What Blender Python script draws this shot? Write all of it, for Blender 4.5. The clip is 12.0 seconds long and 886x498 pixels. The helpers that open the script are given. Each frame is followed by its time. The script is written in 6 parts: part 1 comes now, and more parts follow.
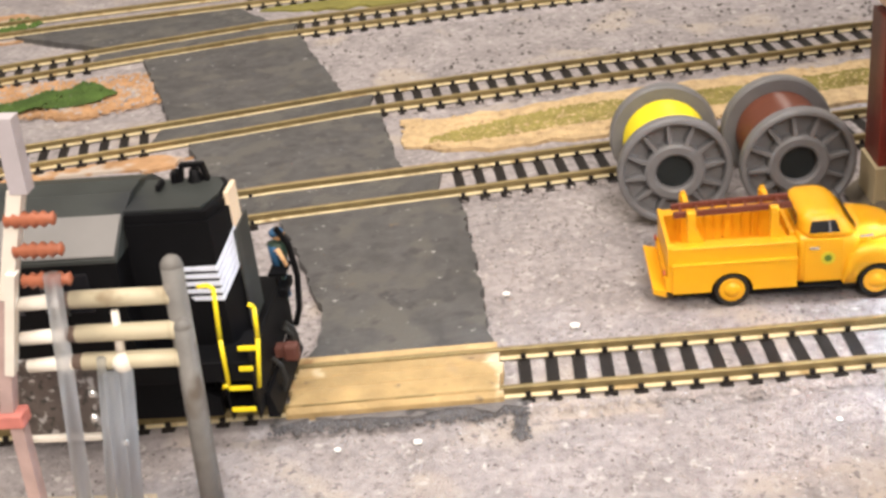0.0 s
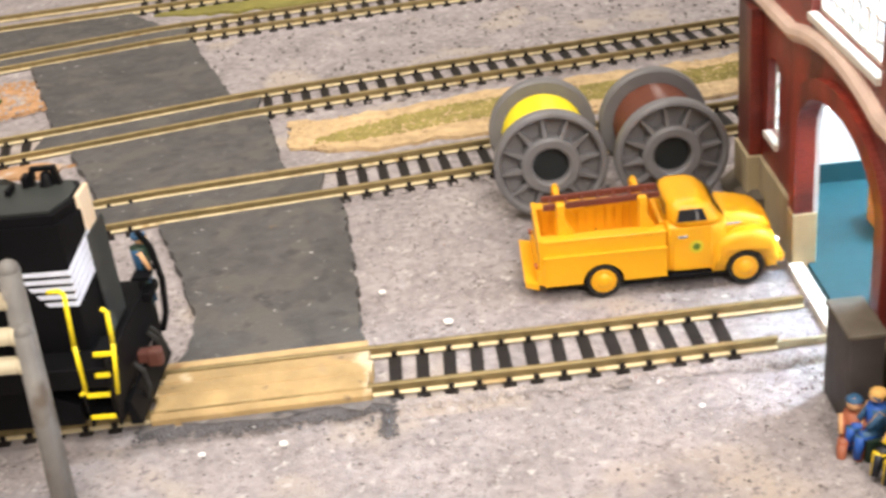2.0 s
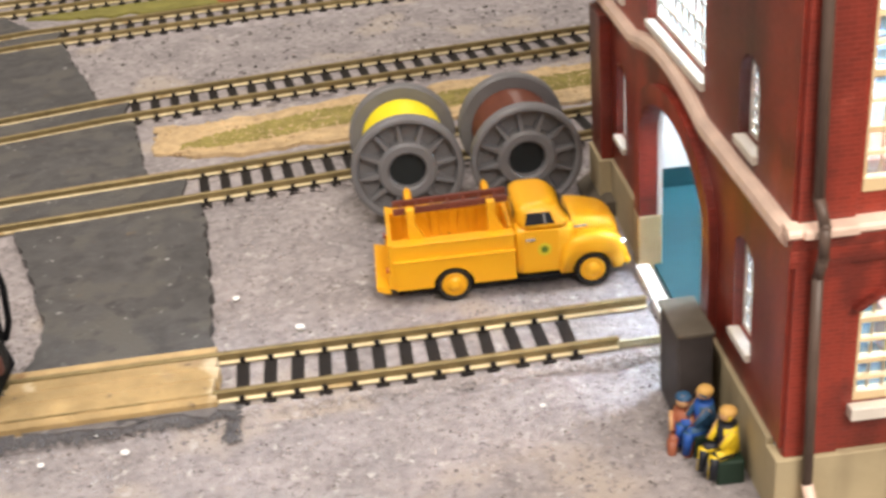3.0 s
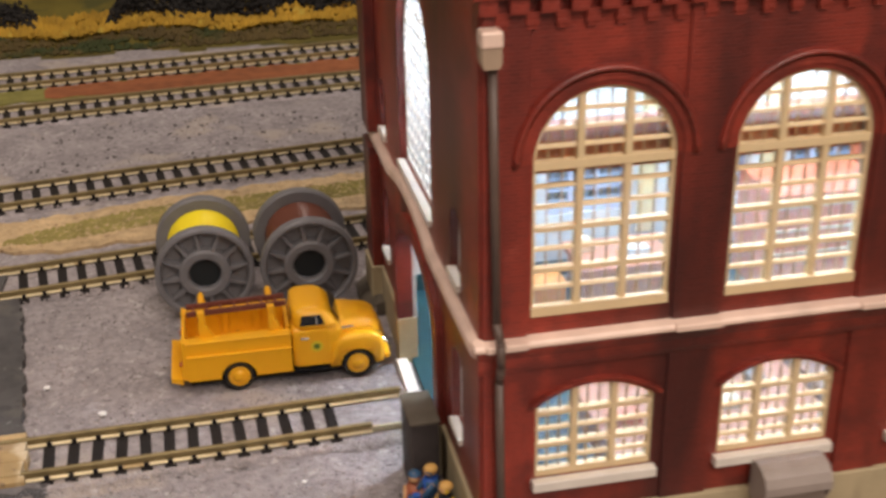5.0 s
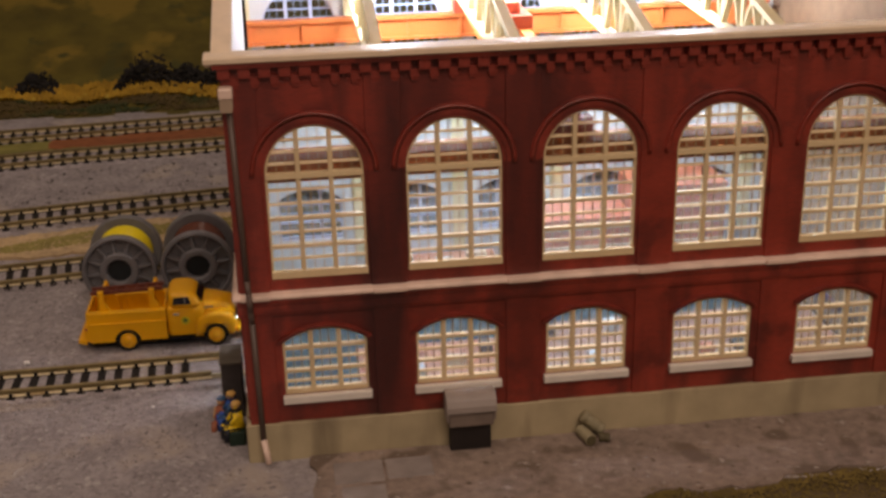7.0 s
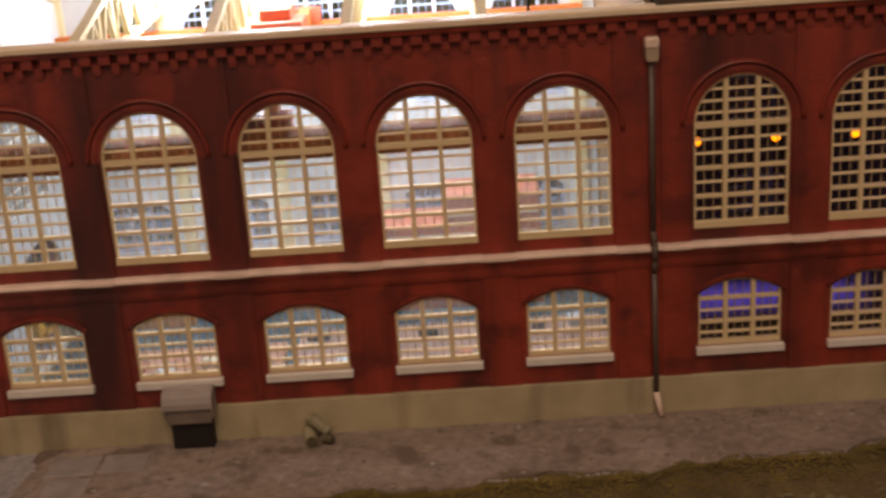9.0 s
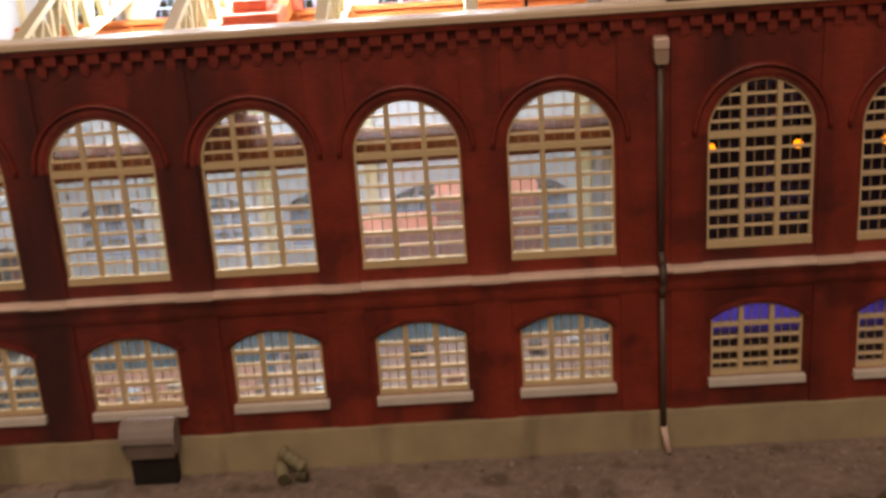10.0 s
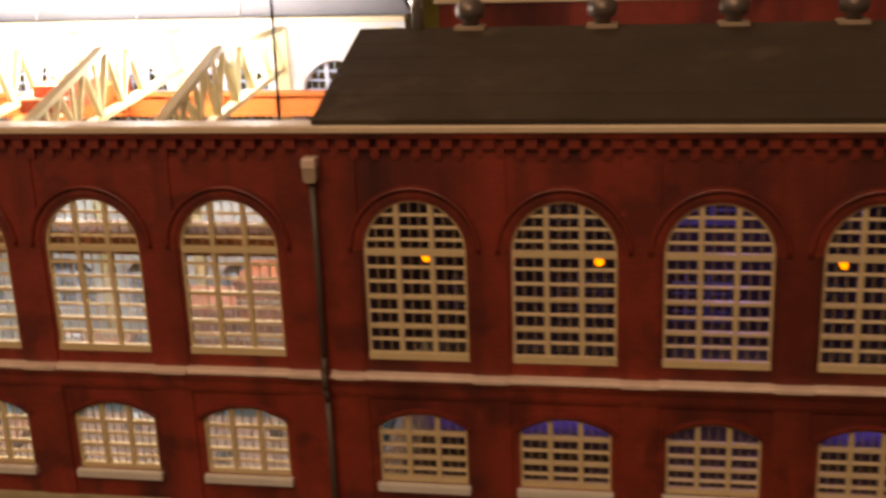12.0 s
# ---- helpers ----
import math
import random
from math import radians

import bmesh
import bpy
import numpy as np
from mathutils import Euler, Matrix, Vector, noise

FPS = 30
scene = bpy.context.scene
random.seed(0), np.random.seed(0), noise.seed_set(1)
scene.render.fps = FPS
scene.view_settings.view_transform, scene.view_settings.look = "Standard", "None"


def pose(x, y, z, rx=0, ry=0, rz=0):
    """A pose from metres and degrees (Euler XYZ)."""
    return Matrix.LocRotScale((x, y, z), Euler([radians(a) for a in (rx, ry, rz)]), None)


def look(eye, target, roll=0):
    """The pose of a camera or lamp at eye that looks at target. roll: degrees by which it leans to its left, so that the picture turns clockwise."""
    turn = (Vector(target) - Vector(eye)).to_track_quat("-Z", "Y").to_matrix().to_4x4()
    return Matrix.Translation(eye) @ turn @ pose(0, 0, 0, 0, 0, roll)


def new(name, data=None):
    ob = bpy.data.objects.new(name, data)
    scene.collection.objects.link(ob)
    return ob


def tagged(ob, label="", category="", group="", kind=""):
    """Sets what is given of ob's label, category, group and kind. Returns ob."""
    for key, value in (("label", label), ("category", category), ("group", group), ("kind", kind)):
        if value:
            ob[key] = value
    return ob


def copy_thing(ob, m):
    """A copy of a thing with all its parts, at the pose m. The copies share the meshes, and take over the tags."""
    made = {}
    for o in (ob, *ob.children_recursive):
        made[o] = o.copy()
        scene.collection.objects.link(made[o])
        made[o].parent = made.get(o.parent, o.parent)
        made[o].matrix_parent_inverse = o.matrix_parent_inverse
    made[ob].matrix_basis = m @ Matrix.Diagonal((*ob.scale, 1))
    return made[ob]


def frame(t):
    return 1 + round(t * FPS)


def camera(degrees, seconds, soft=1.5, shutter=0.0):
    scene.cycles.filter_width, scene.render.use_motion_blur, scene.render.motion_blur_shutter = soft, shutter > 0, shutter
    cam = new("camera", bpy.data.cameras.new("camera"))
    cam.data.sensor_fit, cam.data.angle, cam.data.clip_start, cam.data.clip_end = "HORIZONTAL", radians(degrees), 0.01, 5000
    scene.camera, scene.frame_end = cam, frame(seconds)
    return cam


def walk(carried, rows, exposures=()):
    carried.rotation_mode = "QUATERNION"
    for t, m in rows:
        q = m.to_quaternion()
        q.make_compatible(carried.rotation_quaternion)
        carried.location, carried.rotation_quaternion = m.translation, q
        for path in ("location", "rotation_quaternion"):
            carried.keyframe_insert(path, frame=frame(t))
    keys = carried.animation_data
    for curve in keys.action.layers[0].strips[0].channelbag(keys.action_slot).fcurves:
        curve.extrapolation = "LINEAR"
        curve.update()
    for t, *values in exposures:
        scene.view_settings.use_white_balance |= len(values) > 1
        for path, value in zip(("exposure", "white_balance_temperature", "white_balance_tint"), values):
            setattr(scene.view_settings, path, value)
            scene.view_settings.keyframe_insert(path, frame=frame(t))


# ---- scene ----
cam = camera(40.00, 12.0, soft=3.0, shutter=0.5)
# path begin
PATH = [
    (0, look((-0.0944, -0.1680, 0.1546), (-0.1180, 0.1176, 0.0076), -6.54)),
    (0.5, look((-0.0916, -0.1680, 0.1544), (-0.1123, 0.1178, 0.0071), -7.14)),
    (1, look((-0.0891, -0.1681, 0.1536), (-0.1058, 0.1177, 0.0062), -7.09)),
    (1.5, look((-0.0848, -0.1674, 0.1523), (-0.0985, 0.1187, 0.0047), -7.03)),
    (2, look((-0.0786, -0.1668, 0.1502), (-0.0857, 0.1195, 0.0028), -6.66)),
    (2.5, look((-0.0701, -0.1677, 0.1491), (-0.0672, 0.1185, 0.0015), -6.12)),
    (3, look((-0.0636, -0.1691, 0.1495), (-0.0478, 0.1163, 0.0011), -5.15)),
    (3.2, look((-0.0623, -0.1696, 0.1496), (-0.0406, 0.1155, 0.0012), -4.59)),
    (4.8, look((-0.0516, -0.2015, 0.1784), (-0.0003, 0.0647, 0.0500), -1.56)),
    (5, look((-0.0488, -0.2156, 0.1835), (0.0049, 0.0510, 0.0567), -1.03)),
    (5.5, look((-0.0259, -0.2565, 0.1963), (0.0218, 0.0133, 0.0742), -1.30)),
    (6, look((-0.0069, -0.3092, 0.2026), (0.0376, -0.0347, 0.0900), -0.42)),
    (6.5, look((0.0123, -0.3569, 0.2112), (0.0509, -0.0803, 0.1015), -0.86)),
    (8.3, look((0.0753, -0.3486, 0.1917), (0.1011, -0.0674, 0.0906), -3.09)),
    (8.5, look((0.1106, -0.3595, 0.1883), (0.1229, -0.0760, 0.0909), -3.65)),
    (9, look((0.1652, -0.3699, 0.1847), (0.1617, -0.0853, 0.0901), -3.90)),
    (9.5, look((0.1824, -0.3666, 0.1799), (0.1714, -0.0811, 0.0883), -3.94)),
    (10, look((0.1735, -0.3296, 0.1859), (0.1665, -0.0473, 0.0848), -3.89)),
    (10.5, look((0.1729, -0.2992, 0.1816), (0.1705, -0.0156, 0.0838), -3.65)),
    (11, look((0.2128, -0.2914, 0.2018), (0.1975, -0.0090, 0.1018), -3.62)),
    (11.5, look((0.2759, -0.3083, 0.2078), (0.2363, -0.0265, 0.1131), -3.24)),
    (12, look((0.3225, -0.3273, 0.2045), (0.2726, -0.0460, 0.1129), -2.28)),
]
# path end
walk(cam, PATH, [(0, 1.53, 6350, 10), (2, 1.55, 6350, 10), (2.6, 1.48, 6350, 10), (3.2, 1.06, 6400, 11), (4.8, 0.52, 6600, 16), (5.5, 0.06, 7100, 20), (6.5, -0.64, 7400, 25), (8.3, -0.76, 8500, 28),
                 (10.2, -0.92, 8200, 27), (10.8, -0.93, 9000, 28), (12, -0.97, 11000, 30)])

# ---- light of the room ----
world = bpy.data.worlds.new("room")
scene.world = world
world.use_nodes = True
world.node_tree.nodes["Background"].inputs[0].default_value = (1.0, 0.89, 0.77, 1)
world.node_tree.nodes["Background"].inputs[1].default_value = 0.15


def lamp(name, kind, m, energy, colour, size=0.1, size_y=None, spread=None):
    data = bpy.data.lights.new(name, kind)
    data.energy, data.color = energy, colour
    if kind == "AREA":
        data.size = size
        if spread:
            data.spread = math.radians(spread)
        if size_y:
            data.shape, data.size_y = "RECTANGLE", size_y
    else:
        data.shadow_soft_size = size
    ob = new(name, data)
    ob.matrix_world = m
    return ob


# Unseen area lamps, added to light facade and end wall and shape yard shadows.
lamp("room_light", "AREA", look((0.20, -0.70, 0.76), (0.1, 0.0, 0.05)), 5.7, (1.0, 0.90, 0.79), 0.55, 0.5)
lamp("room_light", "AREA", look((-0.34, -0.10, 1.0), (0.0, 0.03, 0)), 2.75, (1.0, 0.90, 0.79), 0.3, 0.3)
lamp("room_light", "AREA", look((0.16, 0.52, 0.95), (-0.05, 0.12, 0)), 1.4, (1.0, 0.91, 0.81), 0.22, 0.3)

MM = 0.001
# ---- materials ----


def mat(name, colour, rough=0.6, metal=0.0, var=0.15, scale=200.0, bump=0.0, bump_scale=None, spots=None, spec=0.4, streaks=None):
    """Two scales of noise over a base colour, with fine relief. spots: (colour, scale, threshold) for stains or flecks."""
    m = bpy.data.materials.new(name)
    m.use_nodes = True
    nt = m.node_tree
    b = nt.nodes["Principled BSDF"]
    b.inputs["Roughness"].default_value, b.inputs["Metallic"].default_value = rough, metal
    b.inputs["Specular IOR Level"].default_value = spec
    co = nt.nodes.new("ShaderNodeTexCoord")

    def noise_at(s, detail=4.0):
        n = nt.nodes.new("ShaderNodeTexNoise")
        n.inputs["Scale"].default_value, n.inputs["Detail"].default_value = s, detail
        nt.links.new(co.outputs["Object"], n.inputs["Vector"])
        return n

    def mixed(fac, a, c):
        x = nt.nodes.new("ShaderNodeMix")
        x.data_type = "RGBA"
        for s, v in (("A", a), ("B", c)):
            k = [i for i in x.inputs if i.name == s and i.type == "RGBA"][0]
            if hasattr(v, "links"):
                nt.links.new(v, k)
            else:
                k.default_value = (*v, 1)
        nt.links.new(fac, x.inputs[0])
        return [o for o in x.outputs if o.type == "RGBA"][0]

    lo, hi = [c * (1 - var) for c in colour], [min(1, c * (1 + var)) for c in colour]
    n1, n2 = noise_at(scale), noise_at(scale * 0.13, 2.0)
    add = nt.nodes.new("ShaderNodeMath")
    add.operation = "MULTIPLY_ADD"
    nt.links.new(n1.outputs["Fac"], add.inputs[0])
    add.inputs[1].default_value = 0.6
    half = nt.nodes.new("ShaderNodeMath")
    half.operation = "MULTIPLY"
    half.inputs[1].default_value = 0.4
    nt.links.new(n2.outputs["Fac"], half.inputs[0])
    nt.links.new(half.outputs[0], add.inputs[2])
    ramp = nt.nodes.new("ShaderNodeMapRange")
    ramp.inputs[1].default_value, ramp.inputs[2].default_value = 0.3, 0.7
    nt.links.new(add.outputs[0], ramp.inputs[0])
    out = mixed(ramp.outputs[0], lo, hi)
    for c, s, thr in spots or ():
        n = noise_at(s, 3.0)
        r = nt.nodes.new("ShaderNodeMapRange")
        r.inputs[1].default_value, r.inputs[2].default_value = thr, thr + 0.08
        nt.links.new(n.outputs["Fac"], r.inputs[0])
        out = mixed(r.outputs[0], out, c)
    for c, s, thr in streaks or ():
        mp = nt.nodes.new("ShaderNodeMapping")
        mp.inputs["Scale"].default_value = (1, 1, 0.16)
        nt.links.new(co.outputs["Object"], mp.inputs["Vector"])
        n = noise_at(s, 4.0)
        nt.links.new(mp.outputs[0], n.inputs["Vector"])
        r = nt.nodes.new("ShaderNodeMapRange")
        r.inputs[1].default_value, r.inputs[2].default_value = thr, thr + 0.2
        nt.links.new(n.outputs["Fac"], r.inputs[0])
        out = mixed(r.outputs[0], out, c)
    nt.links.new(out, b.inputs["Base Color"])
    if bump:
        n = noise_at(bump_scale or scale * 3, 5.0)
        bp = nt.nodes.new("ShaderNodeBump")
        bp.inputs["Strength"].default_value, bp.inputs["Distance"].default_value = bump, 0.001
        nt.links.new(n.outputs["Fac"], bp.inputs["Height"])
        nt.links.new(bp.outputs[0], b.inputs["Normal"])
    return m


def glow(name, colour, strength):
    m = bpy.data.materials.new(name)
    m.use_nodes = True
    b = m.node_tree.nodes["Principled BSDF"]
    b.inputs["Base Color"].default_value = (*colour, 1)
    b.inputs["Emission Color"].default_value = (*colour, 1)
    b.inputs["Emission Strength"].default_value = strength
    return m


def clear(name, tint=(0.95, 0.97, 0.98), gloss=0.05, milky=0.2):
    m = bpy.data.materials.new(name)
    m.use_nodes = True
    nt = m.node_tree
    out = nt.nodes["Material Output"]
    t, g, mx, fr = (nt.nodes.new("ShaderNodeBsdf" + n) if n in ("Transparent", "Glossy") else nt.nodes.new("ShaderNode" + n)
                    for n in ("Transparent", "Glossy", "MixShader", "Fresnel"))
    t.inputs[0].default_value = (*tint, 1)
    g.inputs["Roughness"].default_value = gloss
    fr.inputs[0].default_value = 1.35
    nt.links.new(fr.outputs[0], mx.inputs[0])
    nt.links.new(t.outputs[0], mx.inputs[1])
    nt.links.new(g.outputs[0], mx.inputs[2])
    haze, mh = nt.nodes.new("ShaderNodeBsdfTranslucent"), nt.nodes.new("ShaderNodeMixShader")
    haze.inputs[0].default_value = (0.93, 0.95, 0.97, 1)
    mh.inputs[0].default_value = milky
    nt.links.new(mx.outputs[0], mh.inputs[1])
    nt.links.new(haze.outputs[0], mh.inputs[2])
    nt.links.new(mh.outputs[0], out.inputs[0])
    return m


BRICK = mat("brick_red", (0.27, 0.033, 0.0185), 0.38, var=0.3, scale=90, bump=0.18, bump_scale=1400, spec=0.6, spots=[((0.15, 0.020, 0.013), 50, 0.55), ((0.33, 0.05, 0.03), 160, 0.66)], streaks=[((0.06, 0.011, 0.009), 34, 0.47), ((0.13, 0.018, 0.012), 90, 0.5)])
def courses(m, wide, high, joint):
    """Lays brick courses over a material: joints a little lighter and sunk. Runs along x or y, whichever the wall follows."""
    nt = m.node_tree
    b = nt.nodes["Principled BSDF"]
    co, sep, add, com, tex = (nt.nodes.new("ShaderNode" + n) for n in ("TexCoord", "SeparateXYZ", "Math", "CombineXYZ", "TexBrick"))
    nt.links.new(co.outputs["Object"], sep.inputs[0])
    nt.links.new(sep.outputs[0], add.inputs[0])
    nt.links.new(sep.outputs[1], add.inputs[1])
    nt.links.new(add.outputs[0], com.inputs[0])
    nt.links.new(sep.outputs[2], com.inputs[1])
    nt.links.new(com.outputs[0], tex.inputs["Vector"])
    tex.inputs["Scale"].default_value = 1.0
    tex.inputs["Brick Width"].default_value, tex.inputs["Row Height"].default_value, tex.inputs["Mortar Size"].default_value = wide, high, high * 0.12
    tex.inputs["Color1"].default_value, tex.inputs["Color2"].default_value = (1.12, 1.08, 1.05, 1), (0.86, 0.84, 0.84, 1)
    tex.inputs["Mortar"].default_value = (*joint, 1)
    mul = nt.nodes.new("ShaderNodeMix")
    mul.data_type, mul.blend_type = "RGBA", "MULTIPLY"
    mul.inputs[0].default_value = 1.0
    ins = [i for i in mul.inputs if i.type == "RGBA"]
    nt.links.new(b.inputs["Base Color"].links[0].from_socket, ins[0])
    nt.links.new(tex.outputs["Color"], ins[1])
    nt.links.new([o for o in mul.outputs if o.type == "RGBA"][0], b.inputs["Base Color"])
    bp = nt.nodes.new("ShaderNodeBump")
    bp.invert = True
    bp.inputs["Strength"].default_value, bp.inputs["Distance"].default_value = 0.35, 0.0002
    nt.links.new(tex.outputs["Fac"], bp.inputs["Height"])
    if b.inputs["Normal"].links:
        nt.links.new(b.inputs["Normal"].links[0].from_socket, bp.inputs["Normal"])
    nt.links.new(bp.outputs[0], b.inputs["Normal"])


courses(BRICK, 0.0023, 0.00082, (1.25, 1.5, 1.6))
CREAM = mat("cream_trim", (0.74, 0.58, 0.41), 0.55, var=0.1, scale=150)
LEDGE = mat("pale_ledge", (0.78, 0.58, 0.47), 0.38, var=0.2, scale=150, spec=0.5)
STONE = mat("concrete_base", (0.44, 0.36, 0.22), 0.75, var=0.18, scale=90, bump=0.2, streaks=[((0.20, 0.155, 0.095), 60, 0.55)])
MUNTIN = mat("muntin_tan", (0.46, 0.33, 0.18), 0.5, var=0.08, scale=200)
FRAME = mat("window_cream", (0.74, 0.57, 0.33), 0.5, var=0.08, scale=200)
GLASS = clear("clear_styrene", (0.86, 0.94, 0.97), 0.05, 0.055)
# Strong haze stands in for the bright interior behind the end windows.
GLASSGLOW = clear("glow_haze_styrene", (0.88, 0.94, 0.95), 0.08, 0.26)
GLASSDARK = clear("clear_styrene_clean", (0.90, 0.92, 0.94), 0.08, 0.01)
GRAVEL = mat("gravel_grey", (0.33, 0.295, 0.295), 0.9, var=0.36, scale=420, bump=0.9, bump_scale=1300, spots=[((0.42, 0.36, 0.32), 30, 0.56), ((0.21, 0.185, 0.185), 480, 0.6), ((0.50, 0.46, 0.45), 340, 0.62), ((0.13, 0.115, 0.115), 820, 0.68)])
ASPHALT = mat("asphalt", (0.080, 0.076, 0.075), 0.7, var=0.35, scale=260, bump=0.4, bump_scale=1100, spots=[((0.105, 0.098, 0.09), 70, 0.52), ((0.062, 0.058, 0.058), 150, 0.6), ((0.14, 0.105, 0.075), 200, 0.7), ((0.36, 0.35, 0.34), 430, 0.68)])
RAIL = mat("brown_rail_web", (0.27, 0.205, 0.095), 0.42, metal=0.5, var=0.3, scale=300)
# Rail brass with the highlight on the foot put into a paler colour.
RAILLIT = mat("lit_rail_foot", (0.80, 0.68, 0.43), 0.33, metal=0.25, var=0.25, scale=220, spots=[((0.5, 0.36, 0.18), 130, 0.6)])
TIE = mat("black_tie", (0.014, 0.011, 0.010), 0.6, var=0.3, scale=400, spec=0.25)
PLANK = mat("crossing_timber", (0.43, 0.30, 0.145), 0.6, var=0.3, scale=160, bump=0.2, spots=[((0.25, 0.14, 0.06), 110, 0.6)])
YELLOW = mat("truck_yellow", (0.80, 0.385, 0.010), 0.35, var=0.05, scale=100)
GREY = mat("reel_grey", (0.165, 0.16, 0.165), 0.45, var=0.14, scale=200)
# Shade inside the reel bore, painted as near-black grey.
BORESHADE = mat("bore_shade", (0.014, 0.018, 0.020), 0.6, var=0.2)
WIRE_Y = mat("yellow_cable", (0.9, 0.72, 0.02), 0.4, var=0.06)
WIRE_B = mat("brown_cable", (0.15, 0.05, 0.03), 0.24, var=0.1)
BLACK = mat("black_paint", (0.004, 0.004, 0.005), 0.55, var=0.2, spec=0.12)
RUBBER = mat("black_tyre", (0.014, 0.013, 0.012), 0.7)
WHITE = mat("interior_white", (0.62, 0.625, 0.63), 0.6, var=0.05)
TEAL = mat("interior_teal", (0.006, 0.050, 0.062), 0.6, var=0.12)
ORANGE = mat("girder_orange", (0.62, 0.16, 0.04), 0.5, var=0.1)
ROOF = mat("tar_paper_roof", (0.046, 0.029, 0.016), 0.8, var=0.3, scale=90, bump=0.25, spots=[((0.075, 0.05, 0.03), 40, 0.62)])
PIPE = mat("downspout_grey", (0.105, 0.07, 0.055), 0.4, var=0.2)


HILL = mat("hill_olive", (0.105, 0.082, 0.011), 0.95, var=0.5, scale=40, bump=0.5, bump_scale=200, spots=[((0.19, 0.13, 0.018), 22, 0.58), ((0.065, 0.06, 0.012), 34, 0.6)])
DITCH = mat("ditch_earth", (0.11, 0.074, 0.034), 0.9, var=0.4, scale=160, bump=0.6)
DITCHROCK = mat("ditch_rock", (0.15, 0.12, 0.07), 0.85, var=0.5, scale=90, bump=0.4)
SAND = mat("tan_sand", (0.50, 0.36, 0.20), 0.95, var=0.3, scale=300, bump=0.5, spots=[((0.25, 0.16, 0.08), 160, 0.62)])
TURF = mat("olive_turf", (0.27, 0.225, 0.07), 0.95, var=0.4, scale=150)
TURFFLAT = mat("olive_turf_flat", (0.20, 0.18, 0.045), 0.95, var=0.35, scale=150, bump=0.6)
EARTH = mat("orange_earth", (0.42, 0.245, 0.125), 0.95, var=0.35, scale=180, bump=0.5, spots=[((0.45, 0.38, 0.32), 90, 0.55)])
RUST = mat("rust_earth", (0.26, 0.085, 0.03), 0.95, var=0.35, scale=150, bump=0.5)
GREEN = mat("bright_foliage", (0.06, 0.105, 0.02), 0.9, var=0.5, scale=150)
YGRASS = mat("ochre_grass", (0.36, 0.21, 0.022), 0.95, var=0.5, scale=60, spots=[((0.20, 0.085, 0.015), 30, 0.58), ((0.46, 0.33, 0.05), 110, 0.62)])
SHRUB = mat("dark_shrub", (0.018, 0.016, 0.014), 0.9, var=0.5, scale=120)
BARK = mat("shrub_bark", (0.05, 0.035, 0.025), 0.9)
MOSS = mat("ditch_moss", (0.155, 0.108, 0.028), 0.95, var=0.5, scale=120)
GRAIN = mat("ballast_grain", (0.34, 0.30, 0.29), 0.9, var=0.5, scale=400)
GRAIND = mat("ballast_grain_dark", (0.12, 0.105, 0.10), 0.9, var=0.6, scale=300)
CHIP = mat("white_chip", (0.85, 0.84, 0.82), 0.4)
SLAB = mat("worn_slab", (0.26, 0.22, 0.20), 0.85, var=0.3, scale=120, bump=0.3)
PLANK2 = mat("crossing_plank", (0.40, 0.275, 0.125), 0.75, var=0.32, scale=140, bump=0.5, spots=[((0.34, 0.24, 0.13), 60, 0.54), ((0.60, 0.49, 0.33), 90, 0.6), ((0.20, 0.14, 0.08), 260, 0.66)])
RAILOLD = mat("weathered_rail", (0.42, 0.38, 0.25), 0.5, metal=0.2)
TRUSS = mat("truss_cream", (0.72, 0.61, 0.36), 0.5, var=0.06)
# Warm brown puts the amber bulbs' glow into the hall's inner surfaces.
WARMIN = mat("bulb_brown_interior", (0.22, 0.13, 0.075), 0.8, var=0.2)
ROOFWHITE = mat("roof_underside", (0.26, 0.27, 0.32), 0.6, var=0.05)
SILLW = mat("white_paint", (0.74, 0.68, 0.60), 0.4, var=0.1)
CURB = mat("vent_curb", (0.40, 0.29, 0.20), 0.6, var=0.12)
VENT = mat("vent_metal", (0.20, 0.155, 0.13), 0.4, metal=0.6)
CHROME = mat("bright_metal", (0.75, 0.74, 0.72), 0.2, metal=0.9, var=0.05)
CRANERED = mat("crane_red", (0.40, 0.07, 0.035), 0.5)
BENCH = mat("bench_orange", (0.50, 0.19, 0.11), 0.6, var=0.15)
BINGREY = mat("bin_grey", (0.30, 0.25, 0.22), 0.6, var=0.2, scale=120)
BINFRONT = mat("bin_front", (0.17, 0.13, 0.105), 0.7, var=0.3, scale=150)
BINDARK = mat("bin_dark", (0.018, 0.013, 0.011), 0.7, var=0.3)
OLIVEDRUM = mat("drum_olive", (0.105, 0.085, 0.042), 0.6, var=0.3, scale=150)
DRUM = mat("drum_tan", (0.30, 0.26, 0.16), 0.6, var=0.25, scale=150)
CRATE = mat("crate_dark", (0.060, 0.050, 0.048), 0.7, var=0.35, scale=150, bump=0.2)
CRATETOP = mat("crate_top", (0.115, 0.095, 0.07), 0.75, var=0.3, scale=150)
SKIN = mat("figure_tan", (0.60, 0.34, 0.16), 0.5)
SHIRTY = mat("figure_yellow", (0.80, 0.56, 0.02), 0.5)
SHIRTB = mat("figure_blue", (0.03, 0.09, 0.18), 0.5)
BLUEJ = mat("figure_bright_blue", (0.02, 0.09, 0.38), 0.5)
NAVY = mat("figure_navy", (0.012, 0.014, 0.022), 0.5)
STRAW = mat("figure_straw", (0.62, 0.36, 0.10), 0.6)
TERRA = mat("terracotta", (0.32, 0.10, 0.05), 0.5, var=0.2)
DKGREEN = mat("dark_green", (0.015, 0.035, 0.022), 0.5)
